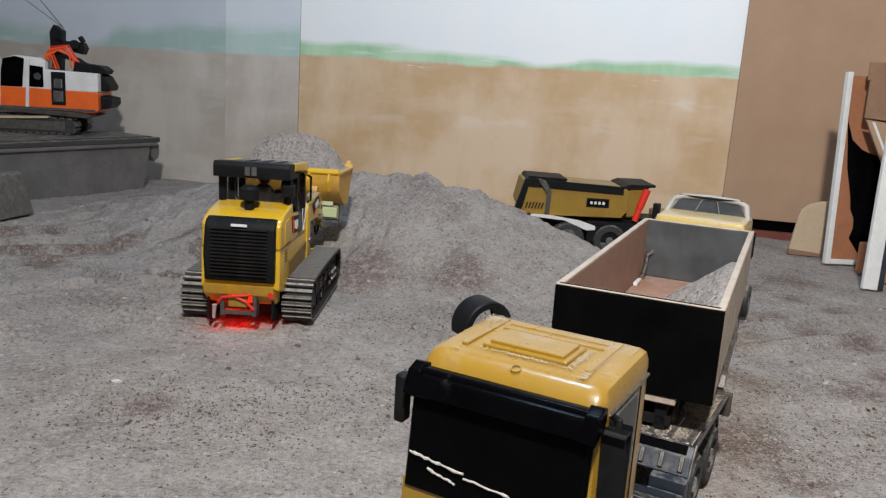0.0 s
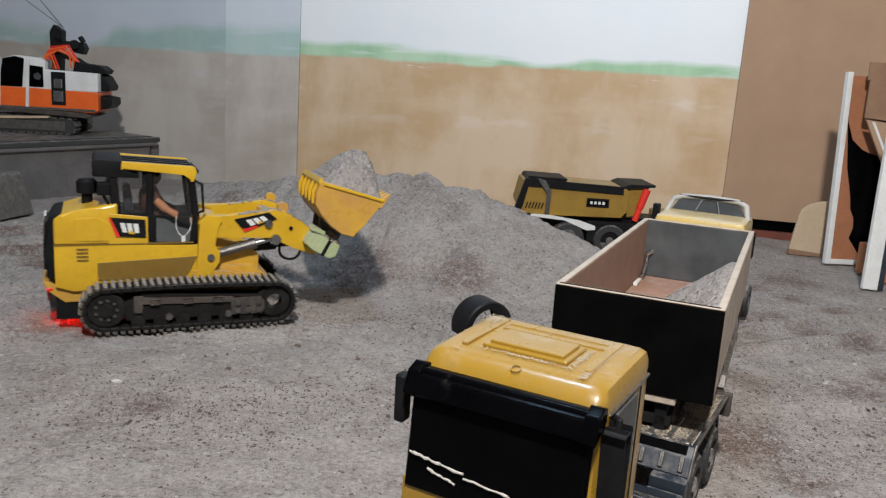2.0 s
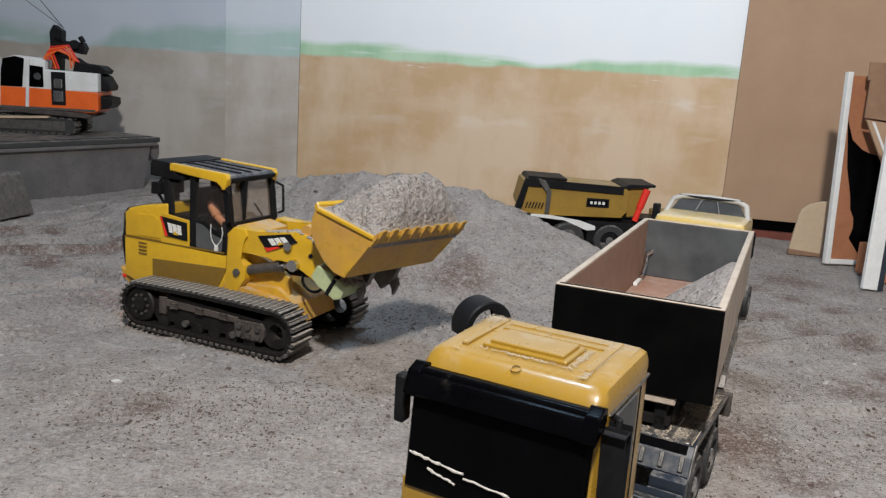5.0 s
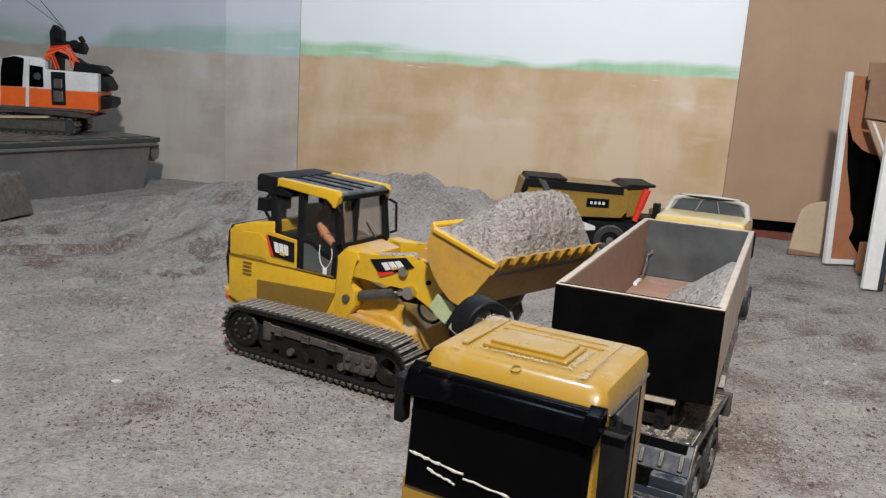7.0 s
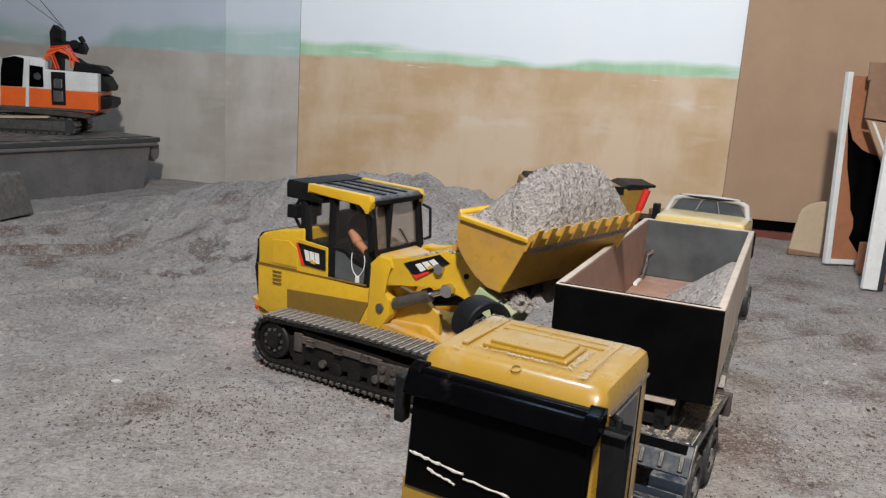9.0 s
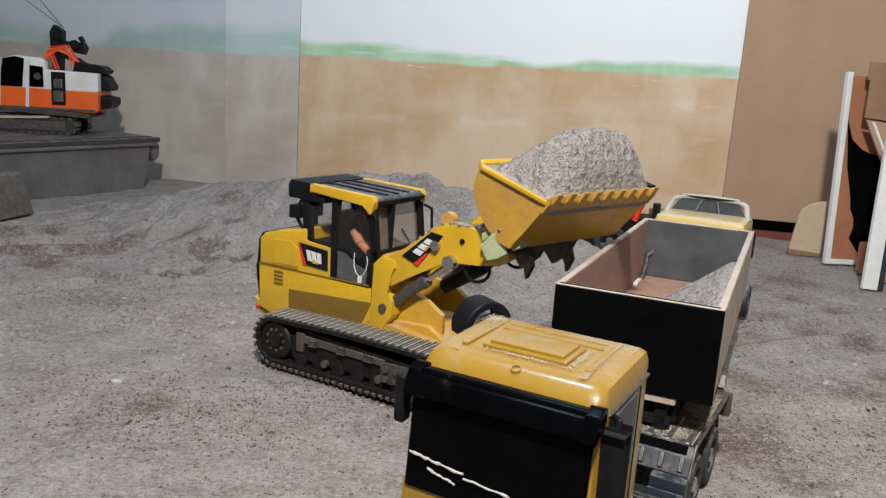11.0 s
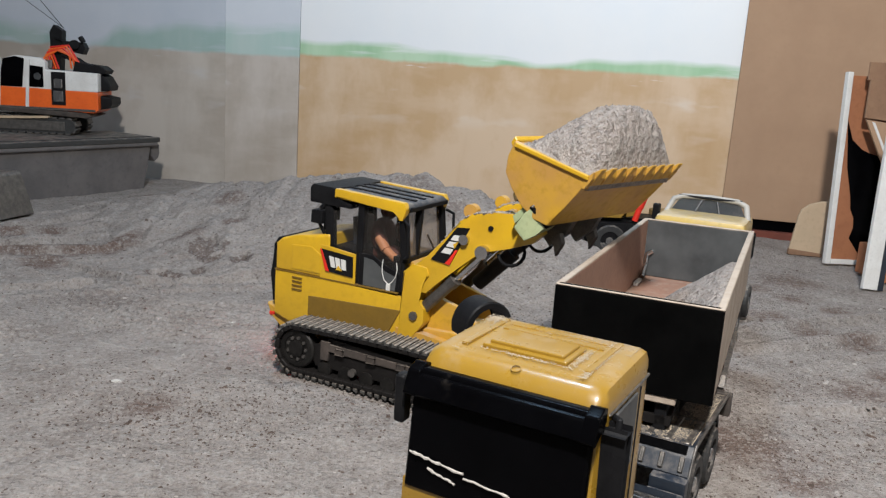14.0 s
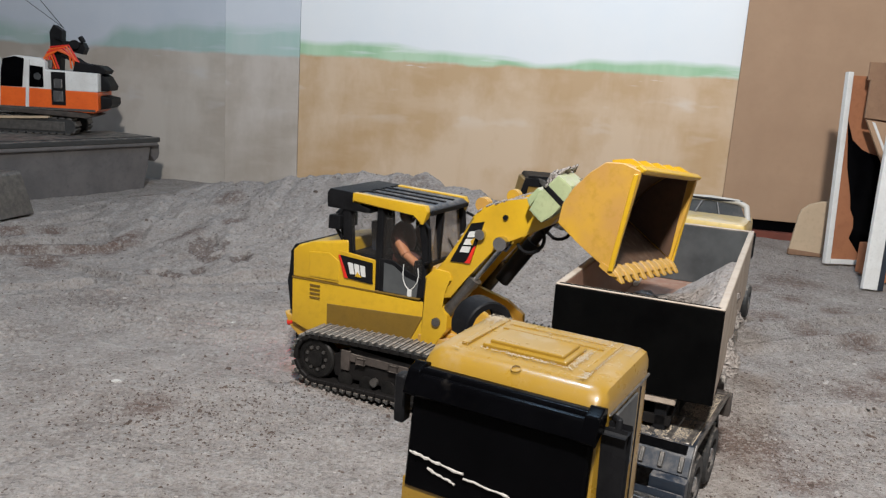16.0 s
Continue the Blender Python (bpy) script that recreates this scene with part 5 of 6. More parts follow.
# ---- sand lying in the trailer ----
def sand_mound(name, nx, ny, x0, x1, y0, y1, hfun, label):
    verts, faces = [], []
    for j in range(ny + 1):
        for i in range(nx + 1):
            x, y = x0 + (x1 - x0) * i / nx, y0 + (y1 - y0) * j / ny
            verts.append((x * K, y * K, hfun(x, y) * K))
    for j in range(ny):
        for i in range(nx):
            a = j * (nx + 1) + i
            faces.append((a, a + 1, a + nx + 2, a + nx + 1))
    me = bpy.data.meshes.new(name)
    me.from_pydata(verts, [], faces)
    me.materials.append(LOAD)
    me.polygons.foreach_set("use_smooth", [True] * len(me.polygons))
    ob = new(name, me)
    ob.matrix_world = TRAILER_AT
    return tagged(ob, label, "sand", kind="stuff")


def bed_height(x, y):
    h = 0.165 - 0.80 * max(0, y + 0.34) - 0.16 * abs(x - 0.70) ** 1.3
    h = max(h, 0.06 - 0.35 * math.hypot(x - 0.40, y + 0.2))
    n = noise.fractal(Vector((x * 9, y * 9, 4)), 0.9, 2, 5)
    return 0.316 + max(-0.006, h + 0.012 * n)


sand_mound("sand_in_trailer", 90, 40, 0.02, 1.21, -0.377, -0.02, bed_height, "loose grey-beige sand heaped against the trailer's side")


# ---- sand and crumbs lying on the tractor's roof, deck and the loader's ledges ----
def crumbs(name, spots, parent_at, label, seed, bounds, lo=0.0008, hi=0.0026):
    """Crumbs strewn about a few spots: (x, y, z, spread along, spread across, count)."""
    rnd = random.Random(seed)
    verts, faces = [], []
    for x, y, z, sx, sy, n in spots:
        for _ in range(n):
            px, py = x + rnd.gauss(0, sx), y + rnd.gauss(0, sy)
            px, py = min(max(px, bounds[0]), bounds[1]), min(max(py, -bounds[2]), bounds[2])
            s = rnd.uniform(lo, hi)
            o = len(verts)
            for ux, uy, uz in ((-1, -0.8, -0.4), (1, -0.7, -0.4), (0.8, 0.9, -0.4), (-0.9, 0.8, -0.4), (0.1, 0, 0.9)):
                verts.append(((px + s * ux * rnd.uniform(0.7, 1.4)) * K, (py + s * uy * rnd.uniform(0.7, 1.4)) * K, (z + s * uz) * K))
            faces += [(o, o + 1, o + 4), (o + 1, o + 2, o + 4), (o + 2, o + 3, o + 4), (o + 3, o, o + 4)]
    me = bpy.data.meshes.new(name)
    me.from_pydata(verts, [], faces)
    me.materials.append(DRY_DUST)
    ob = new(name, me)
    ob.matrix_world = parent_at
    return tagged(ob, label, "sand", kind="stuff")


crumbs("sand_on_roof", [(0.262, 0.11, 0.5445, 0.012, 0.03, 900), (0.25, 0.13, 0.5445, 0.018, 0.012, 600), (0.24, 0.13, 0.549, 0.012, 0.012, 300), (0.09, -0.117, 0.5455, 0.05, 0.004, 400), (0.17, -0.117, 0.5455, 0.06, 0.004, 520), (0.17, 0.117, 0.5455, 0.06, 0.004, 440), (0.205, 0.0, 0.5455, 0.004, 0.06, 520), (0.235, 0.0, 0.5455, 0.004, 0.06, 440), (0.075, 0.0, 0.5455, 0.003, 0.05, 400), (0.13, -0.085, 0.5455, 0.03, 0.004, 360), (0.25, -0.08, 0.5455, 0.012, 0.05, 480), (0.16, 0, 0.5458, 0.07, 0.08, 200)],
       TRACTOR.matrix_world, "pale sand crumbs lying along the cab roof", 3, (0.045, 0.262, 0.150), 0.0004, 0.0011)
crumbs("sand_on_deck", [(0.72, -0.10, 0.2095, 0.03, 0.08, 2600), (0.78, -0.10, 0.2095, 0.02, 0.06, 1500), (0.92, -0.17, 0.2095, 0.06, 0.02, 1400)], TRACTOR.matrix_world, "pale sand crumbs on the ribbed deck", 4, (0.665, 1.04, 0.195), 0.0005, 0.0013)


# ---- second truck standing behind the trailer ----
def make_second_truck():
    R = thing("parked_truck", upose(0.955, 3.28, 0, 0, 0, 64) @ upose(-0.012, -0.098, 0), "yellow model truck with rounded roof and open roof hoop", "truck")
    W = 0.182
    bm = B()
    box(bm, 0.0, 0.30, -W, W, 0.10, 0.515, 0.04, 4)
    cab = part("cab", bm, PALE_YELLOW, R, smooth=True)
    bar = [(0.185, -W + 0.012, 0.50), (0.235, -W + 0.03, 0.556), (0.245, -W + 0.065, 0.571), (0.25, 0, 0.576), (0.245, W - 0.065, 0.571), (0.235, W - 0.03, 0.556), (0.185, W - 0.012, 0.50)]
    hoop = part("roof_hoop", pipe(B(), bar, 0.012, 10), GREY_TRIM, R, "dusty pale grey roof hoop", smooth=True)
    b = bmesh.new()
    front = [b.verts.new((0.20, y, 0.50)) for y in (-W + 0.02, W - 0.02)] + [b.verts.new((0.246, y, 0.568)) for y in (W - 0.06, -W + 0.06)]
    b.faces.new(front)
    bmesh.ops.solidify(b, geom=b.faces[:], thickness=0.004)
    part("hoop_panel", b, GREY_BOARD, hoop, "dark dusty panel in the hoop")
    part("hoop_brow", rod(B(), (0.240, -W + 0.05, 0.574), (0.240, W - 0.05, 0.574), 0.006, 8), BLACK, hoop)
    for y in (-0.03, 0.03):
        part("hoop_strut", rod(B(), (0.192, y * 1.8, 0.505), (0.238, y, 0.565), 0.004, 8), STEEL, hoop)
    part("visor", box(B(), -0.015, 0.015, -W + 0.02, W - 0.02, 0.44, 0.475, 0.006), BLACK, R)
    part("windscreen", box(B(), -0.008, 0.008, -W + 0.03, W - 0.03, 0.31, 0.44, 0.004), GLOSS_BLACK, R, "black rear window")
    for s in (-1, 1):
        part("mirror", box(B(), 0.11, 0.15, s * (W + 0.004), s * (W + (0.034 if s > 0 else 0.022)), 0.40 if s > 0 else 0.37, 0.54 if s > 0 else 0.455, 0.008), BLACK, R)
        wheel(R, 0.12, s * 0.165, s)
        wheel(R, 0.55, s * 0.165, s)
    chassis_rails(R, 0.05, 0.75, 0.07, 0.12, 0.165)
    return R


make_second_truck()


# ---- hauler with a tipping body, behind the heap ----
def make_hauler():
    R = thing("dump_truck", upose(0.462, 5.02, -0.042, 0, 0, 2), "dusty yellow model dump truck with black trim and red cylinder", "dump truck")
    prof = [(0.02, 0.27), (0.0, 0.31), (0.03, 0.455), (0.06, 0.47), (0.66, 0.45), (0.70, 0.43), (0.70, 0.30), (0.66, 0.255), (0.10, 0.245)]
    bodyp = part("tipper_body", prism(B(), prof, 0.0, 0.36, 0.006), SHADED_DULL_OCHRE, R, "dusty ochre tipper body, its shade put into the paint")
    part("rim", prism(B(), [(0.035, 0.425), (0.66, 0.405), (0.66, 0.455), (0.045, 0.475)], -0.010, 0.0, 0.002, 1), BLACK, bodyp, "black top rim")
    part("tail_frame", prism(B(), [(-0.03, 0.27), (0.0, 0.245), (0.025, 0.30), (0.055, 0.445), (0.05, 0.478), (0.03, 0.475)], -0.014, 0.02, 0.004), BLACK, bodyp)
    part("top_rail", prism(B(), [(0.04, 0.47), (0.30, 0.468), (0.30, 0.482), (0.06, 0.488)], 0.03, 0.33, 0.003), BLACK, bodyp)
    for i in range(6):
        part("hazard_stripe", prism(B(), [(0.04 + 0.02 * i, 0.285), (0.048 + 0.02 * i, 0.285), (0.060 + 0.02 * i, 0.325), (0.052 + 0.02 * i, 0.325)], -0.004, 0.0), BLACK, bodyp)
    part("clamp", prism(B(), [(0.165, 0.26), (0.195, 0.26), (0.20, 0.40), (0.16, 0.465), (0.11, 0.478), (0.12, 0.45), (0.175, 0.39)], -0.02, -0.006, 0.004), STEEL, bodyp, "dusty grey clamp")
    part("sign_frame", box(B(), 0.43, 0.575, -0.006, 0.0, 0.315, 0.372, 0.002, 1), BLACK, bodyp)
    sg = part("sign", box(B(), 0.442, 0.563, -0.009, -0.006, 0.328, 0.36), GLOSS_BLACK, bodyp, "black sign with unreadable pale bars")
    for i in range(4):
        part("bar", box(B(), 0.452 + 0.026 * i, 0.468 + 0.026 * i, -0.0105, -0.009, 0.335, 0.353), WHITE, sg)
    part("canopy", prism(B(), [(0.66, 0.44), (0.86, 0.462), (0.865, 0.476), (0.70, 0.474), (0.655, 0.455)], 0.0, 0.36, 0.004), BLACK, R)
    part("front_wall", prism(B(), [(0.70, 0.26), (0.75, 0.27), (0.83, 0.46), (0.70, 0.44)], 0.02, 0.34, 0.004), SHADED_DULL_OCHRE, R)
    part("red_cylinder", rod(rod(B(), (0.745, -0.02, 0.245), (0.775, -0.02, 0.35), 0.019, 16), (0.768, -0.02, 0.33), (0.805, -0.02, 0.45), 0.024, 16), RED, R, "bright red hydraulic cylinder", smooth=True)
    part("skirt", prism(B(), [(0.08, 0.235), (0.30, 0.225), (0.44, 0.165), (0.50, 0.17), (0.50, 0.195), (0.40, 0.225), (0.20, 0.25), (0.08, 0.25)], -0.02, 0.0, 0.003, 1), WHITE, R, "dusty pale mudguard")
    part("frame", box(B(), 0.10, 1.05, 0.06, 0.30, 0.14, 0.25, 0.004), BLACK, R)
    part("side_box", box(B(), 0.45, 0.80, -0.01, 0.06, 0.09, 0.225, 0.006), BLACK, R)
    for x in (0.33, 0.60, 0.92):
        for y, s in ((0.02, -1), (0.34, 1)):
            wheel(R, x, y, s, 0.105, 0.04)
    part("cab", box(B(), 0.93, 1.15, 0.06, 0.33, 0.15, 0.29, 0.02, 3), SHADED_DULL_OCHRE, R, smooth=True)
    return R


make_hauler()


# ---- storage tub with an excavator on its lid ----
TUB_AT = upose(-2.36, 6.52, 0, 0, 0, 241.5)


def make_tub():
    R = thing("storage_tub", TUB_AT, "large grey plastic storage tub with dusty dark lid", "storage tub")
    L, W = 2.0, 0.62
    bm = B()
    box(bm, 0.06, L - 0.06, -W + 0.06, -0.03, -0.03, 0.345, 0.03, 3)
    for v in bm.verts:
        k = 1 - max(0, v.co.z) / 0.345
        v.co.y = v.co.y - 0.03 * k if v.co.y > -W / 2 else v.co.y + 0.03 * k
        if v.co.x < L / 2:
            v.co.x += 0.05 * k
    part("tub_body", bm, TUB, R, smooth=True)
    part("tub_rim", box(B(), 0.02, L - 0.02, -W + 0.02, -0.005, 0.335, 0.365, 0.01, 2), TUB, R)
    lid = part("lid", box(B(), 0, L, -W, 0, 0.362, 0.402, 0.012, 3), TUB_LID, R, "dusty dark lid", smooth=True)
    part("lid_lip", box(B(), 0.05, L - 0.05, -W + 0.05, -0.05, 0.400, 0.410, 0.006), TUB_LID, lid)
    part("handle", prism(B(), [(-0.02, 0.23), (0.02, 0.20), (0.05, 0.25), (0.05, 0.34), (-0.03, 0.34), (-0.035, 0.27)], -0.30, -0.05, 0.01), TUB, R)
    return R


make_tub()


def make_excavator():
    R = thing("excavator", upose(-3.035, 6.32, 0.41, 0, 0, 10), "orange and white model excavator with black arm, on the tub lid", "excavator")
    for y in (-0.24, 0.10):
        tr = part("track", prism(B(), arc(-0.56, 0.065, 0.055, 90, 270, 8) + arc(0.08, 0.065, 0.055, -90, 90, 8), y, y + 0.13, 0.005), RUBBER, R, "black rubber track")
        part("track_frame", box(B(), -0.54, 0.06, y - 0.006, y + 0.002, 0.03, 0.10, 0.01), STEEL, tr)
        sh = None
        for x, z, turn in track_path(30, 0.056, 0.056, -0.36, 0.28, 0.065):
            at = upose(x - 0.2, y + 0.065, z, 0, turn, 0)
            if sh is None:
                sh = part("shoe", box(B(), -0.02, 0.02, -0.07, 0.07, -0.004, 0.008, 0.002, 1), STEEL, tr, at=at)
            else:
                again(sh, at)
    part("under_frame", box(B(), -0.35, 0.05, -0.12, 0.12, 0.06, 0.13, 0.01), STEEL, R)
    part("ramp_board", prism(B(), [(-0.50, 0.10), (-0.05, 0.125), (-0.05, 0.14), (-0.50, 0.12)], -0.26, -0.1), CREAM, R, "pale board")
    part("slew_plate", prism(B(), [(-0.42, 0.165), (0.22, 0.135), (0.26, 0.15), (0.20, 0.175), (-0.42, 0.19)], -0.24, 0.2, 0.004), DUSTY_IRON, R, "brown slew plate")
    up = part("upper_body", prism(B(), [(-0.46, 0.20), (0.27, 0.175), (0.30, 0.20), (0.30, 0.335), (-0.46, 0.345)], -0.23, 0.21, 0.008), ORANGE, R, "orange lower housing")
    part("upper_panel", prism(B(), [(-0.12, 0.335), (0.30, 0.335), (0.30, 0.475), (-0.12, 0.485)], -0.228, 0.208, 0.008), WHITE, up, "white upper housing")
    part("sill", box(B(), -0.46, 0.28, -0.236, -0.226, 0.185, 0.203), STEEL, up)
    part("engine_bay", box(B(), -0.03, 0.07, -0.236, -0.222, 0.225, 0.47, 0.003), BLACK, up)
    part("engine_part", box(box(B(), -0.015, 0.055, -0.242, -0.232, 0.25, 0.33, 0.006), -0.01, 0.05, -0.242, -0.232, 0.35, 0.42, 0.006), CHROME, up)
    part("counterweight", prism(B(), [(0.29, 0.20), (0.35, 0.21), (0.38, 0.24), (0.38, 0.29), (0.29, 0.31)], -0.15, 0.17, 0.012), BLACK, up)
    part("counterweight_top", prism(B(), [(0.29, 0.34), (0.36, 0.345), (0.37, 0.38), (0.33, 0.45), (0.29, 0.475)], -0.13, 0.15, 0.012), BLACK, up)
    cab = part("cab_frame", prism(B(), [(-0.44, 0.34), (-0.10, 0.34), (-0.10, 0.54), (-0.14, 0.565), (-0.32, 0.575), (-0.40, 0.54)], -0.225, -0.05, 0.008), WHITE, R, "white cab frame", at=upose(0.03, 0, 0), smooth=True)
    part("front_pane", prism(B(), [(-0.43, 0.345), (-0.265, 0.345), (-0.245, 0.555), (-0.31, 0.568), (-0.395, 0.545)], -0.230, -0.224, 0.003, 1), GLOSS_BLACK, cab, "dark dusty window")
    part("side_pane", prism(B(), [(-0.22, 0.35), (-0.115, 0.35), (-0.115, 0.50), (-0.22, 0.51)], -0.231, -0.224, 0.003, 1), GLOSS_BLACK, cab, "black window")
    part("round_lamp", rod(B(), (-0.155, -0.23, 0.43), (-0.155, -0.236, 0.43), 0.026), GREY_BOARD, cab)
    for x in (-0.245, -0.445):
        part("cab_post", prism(B(), [(x, 0.20), (x + 0.022, 0.20), (x + 0.04, 0.55), (x + 0.018, 0.55)], -0.238, -0.226), WHITE, cab)
    arm = part("arm", prism(B(), [(0.0, 0.47), (0.08, 0.47), (0.09, 0.60), (0.10, 0.78), (0.04, 0.82), (0.01, 0.76), (0.02, 0.60)], -0.10, 0.02, 0.008), BLACK, R, "black folded arm", at=upose(-0.08, 0, 0))
    part("arm_head", prism(B(), [(0.05, 0.72), (0.12, 0.70), (0.25, 0.70), (0.27, 0.66), (0.25, 0.61), (0.19, 0.62), (0.10, 0.70)], -0.12, 0.0, 0.01), BLACK, arm)
    part("arm_knob", rod(rod(B(), (0.20, -0.13, 0.68), (0.20, -0.15, 0.68), 0.035), (0.235, -0.12, 0.74), (0.26, -0.12, 0.70), 0.02), BLACK, arm)
    part("arm_link", pipe(B(), [(0.10, -0.11, 0.60), (0.22, -0.10, 0.56), (0.30, -0.1, 0.50), (0.36, -0.1, 0.49)], 0.022), BLACK, arm)
    for k, c in enumerate((ORANGE, ORANGE, RED, ORANGE, RED)):
        o = 0.02 * k
        part("hose", pipe(B(), [(0.0 + o, -0.13, 0.49), (-0.02 + o * 0.6, -0.14, 0.57 + o), (0.08 + o, -0.145, 0.63 + 0.5 * o), (0.16 + o, -0.14, 0.60 - o), (0.17 + 1.4 * o, -0.13, 0.50)], 0.007), c, arm, "orange-red hose")
    part("rear_gear", prism(B(), [(0.10, 0.47), (0.33, 0.47), (0.35, 0.50), (0.30, 0.535), (0.20, 0.53), (0.12, 0.56)], -0.15, 0.1, 0.01), BLACK, R)
    part("cab_roof_gear", box(B(), -0.20, -0.04, -0.16, 0.0, 0.49, 0.555, 0.012), STEEL, R)
    part("aerial", rod(rod(B(), (0.02, -0.05, 0.80), (-0.35, 0.2, 1.02), 0.0025, 6), (0.02, -0.05, 0.80), (-0.25, 0.2, 1.05), 0.0025, 6), BLACK, R)
    part("far_boom", prism(B(), [(-0.55, 0.35), (-0.44, 0.35), (-0.44, 0.46), (-0.50, 0.57), (-0.56, 0.60)], -0.02, 0.06, 0.008), BLACK, R)
    return R


make_excavator()


def make_blade():
    R = thing("spare_bucket", upose(-2.79, 4.76, -0.01, 0, 0, -12), "worn steel bucket lying on the sand", "bucket")
    part("shell", prism(B(), [(-0.40, 0.0), (0.13, 0.02), (0.045, 0.265), (0.03, 0.285), (-0.40, 0.27), (-0.40, 0.25), (0.018, 0.265), (0.10, 0.035), (-0.40, 0.02)], -0.12, 0.25, 0.003, 1), STEEL, R, "scuffed grey steel shell")
    part("cheek", prism(B(), [(-0.40, 0.01), (0.02, 0.262), (-0.40, 0.262)], -0.125, -0.115), BROWN_BOARD, R, "brown scraped cheek")
    part("edge", prism(B(), [(0.04, 0.27), (0.05, 0.275), (0.14, 0.03), (0.128, 0.022)], -0.128, -0.116, 0.002, 1), GREY_TRIM, R, "pale worn edge")
    return R


make_blade()

# ---- boards and boxes against the wall ----
CB = thing("cardboard_sheet_stack", upose(2.12, 6.10, -0.02, 0, 0, -12.25), "large plain cardboard panel standing against the wall", "cardboard")
part("sheet", box(B(), 0, 1.02, 0, 0.02, 0.135, 2.3, 0.003, 1), CARD, CB)
part("fold", box(B(), 1.0, 1.03, -0.012, 0.0, 1.33, 2.3, 0.003, 1), CARD_DARK, CB)
# black strip stands in for the dark of the gap below the sheet
part("under_strip", box(B(), 0.0, 1.1, 0.024, 0.045, 0.05, 0.30, 0.003, 1), GLOSS_BLACK, CB, "black strip added for the shade in the gap under the sheet")
part("foot_batten", box(B(), 0.0, 1.0, -0.05, 0.022, -0.02, 0.055, 0.006), RUST, CB, "rust-brown batten")
CB2 = thing("cardboard_sheet_stack", upose(3.13, 5.87, 0, 0, 0, -12.25), "second tall cardboard panel, darker, beside the first", "cardboard")
part("sheet", box(B(), 0, 0.9, 0, 0.02, 0.0, 2.3, 0.003, 1), CARD, CB2)

CR = thing("cream_board", upose(2.36, 5.36, 0, 0, 0, -8), "small cream board with a rounded corner, on the floor", "board")
part("sheet", prism(B(), [(0.0, 0.02), (0.215, 0.0), (0.235, 0.37), (0.16, 0.365), (0.09, 0.34), (0.045, 0.30), (0.03, 0.26)], 0, 0.025, 0.004), CREAM, CR)
part("dark_base", prism(B(), [(-0.004, -0.01), (0.21, -0.01), (0.21, 0.012), (-0.002, 0.03)], -0.01, 0.035, 0.002, 1), CARD_DARK, CR)

FR = thing("framed_panel", upose(2.475, 5.06, 0, -4, 0, 6), "terracotta panel in a thin white frame, leaning on the wall", "panel")
part("panel", box(B(), 0.03, 0.62, 0.012, 0.03, 0.02, 1.2, 0.003, 1), TERRACOTTA, FR)
part("frame_side", box(B(), 0.0, 0.035, 0.0, 0.04, 0.0, 1.22, 0.006), WHITE, FR, "thin white frame bar")
part("frame_foot", box(B(), 0.036, 0.62, -0.002, 0.04, 0.0, 0.032, 0.005), WHITE, FR, "thin white frame bar")
part("torn_patch", prism(B(), [(0.04, 0.92), (0.086, 0.80), (0.16, 0.74), (0.215, 0.72), (0.30, 0.70), (0.45, 0.72), (0.45, 0.05), (0.24, 0.05), (0.20, 0.10), (0.145, 0.17), (0.165, 0.24), (0.16, 0.30), (0.13, 0.36), (0.12, 0.44), (0.10, 0.52), (0.075, 0.62)], 0.008, 0.0115), GLOSS_BLACK, FR, "black patch with a ragged outline")

FL = thing("cardboard_box", upose(2.50, 4.98, 0, -3, 0, 4), "opened brown cardboard flaps taped together", "cardboard box")
part("flap", prism(B(), [(0.05, 1.17), (0.60, 1.15), (0.60, 1.29), (0.05, 1.28)], 0.0, 0.015, 0.002, 1), CARD_DARK, FL)
part("flap", prism(B(), [(0.055, 0.94), (0.60, 0.90), (0.60, 1.155), (0.06, 1.175)], -0.012, 0.004, 0.002, 1), CARD_DARK, FL)
part("flap", prism(B(), [(0.055, 0.93), (0.60, 0.88), (0.60, 0.74), (0.40, 0.70), (0.27, 0.60), (0.22, 0.62)], -0.03, -0.014, 0.002, 1), CARD, FL)
part("torn_strip", prism(B(), [(0.21, 0.62), (0.27, 0.64), (0.28, 0.52), (0.26, 0.44), (0.22, 0.42), (0.19, 0.46)], -0.018, -0.014), CARD, FL, "torn tan strip")
part("tape", prism(B(), [(0.09, 0.92), (0.11, 0.915), (0.24, 0.68), (0.225, 0.675)], -0.034, -0.030), WHITE, FL, "strip of clear tape")
part("box_wall", box(B(), 0.30, 0.62, 0.02, 0.06, 0.0, 1.2, 0.003, 1), CARD_DARK, FL)

PO = thing("white_plank", upose(2.385, 4.40, 0, -8, 4, 0), "white painted plank leaning beside the boards", "plank")
part("plank", box(B(), 0.0, 0.085, 0.0, 0.03, 0.0, 1.0, 0.005), WHITE, PO)
part("plank_edge", box(B(), 0.086, 0.12, 0.005, 0.03, 0.0, 1.0, 0.005), BLUE_GREY, PO)
TB = thing("terracotta_block", upose(2.60, 4.58, 0, 0, 0, 5), "plain terracotta block lying on the floor", "block")
part("block", box(B(), 0.0, 0.4, 0.0, 0.3, 0.0, 0.19, 0.01), TERRACOTTA, TB)


# ---- the scoop of sand: wedges of one heap that ride in the bucket, slide out and fall ----
ALONG, OUTW = Vector((0.134, 0, -0.234)).normalized(), Vector((0.234, 0, 0.134)).normalized()
MID = Vector((0.231, 0, 0.109))


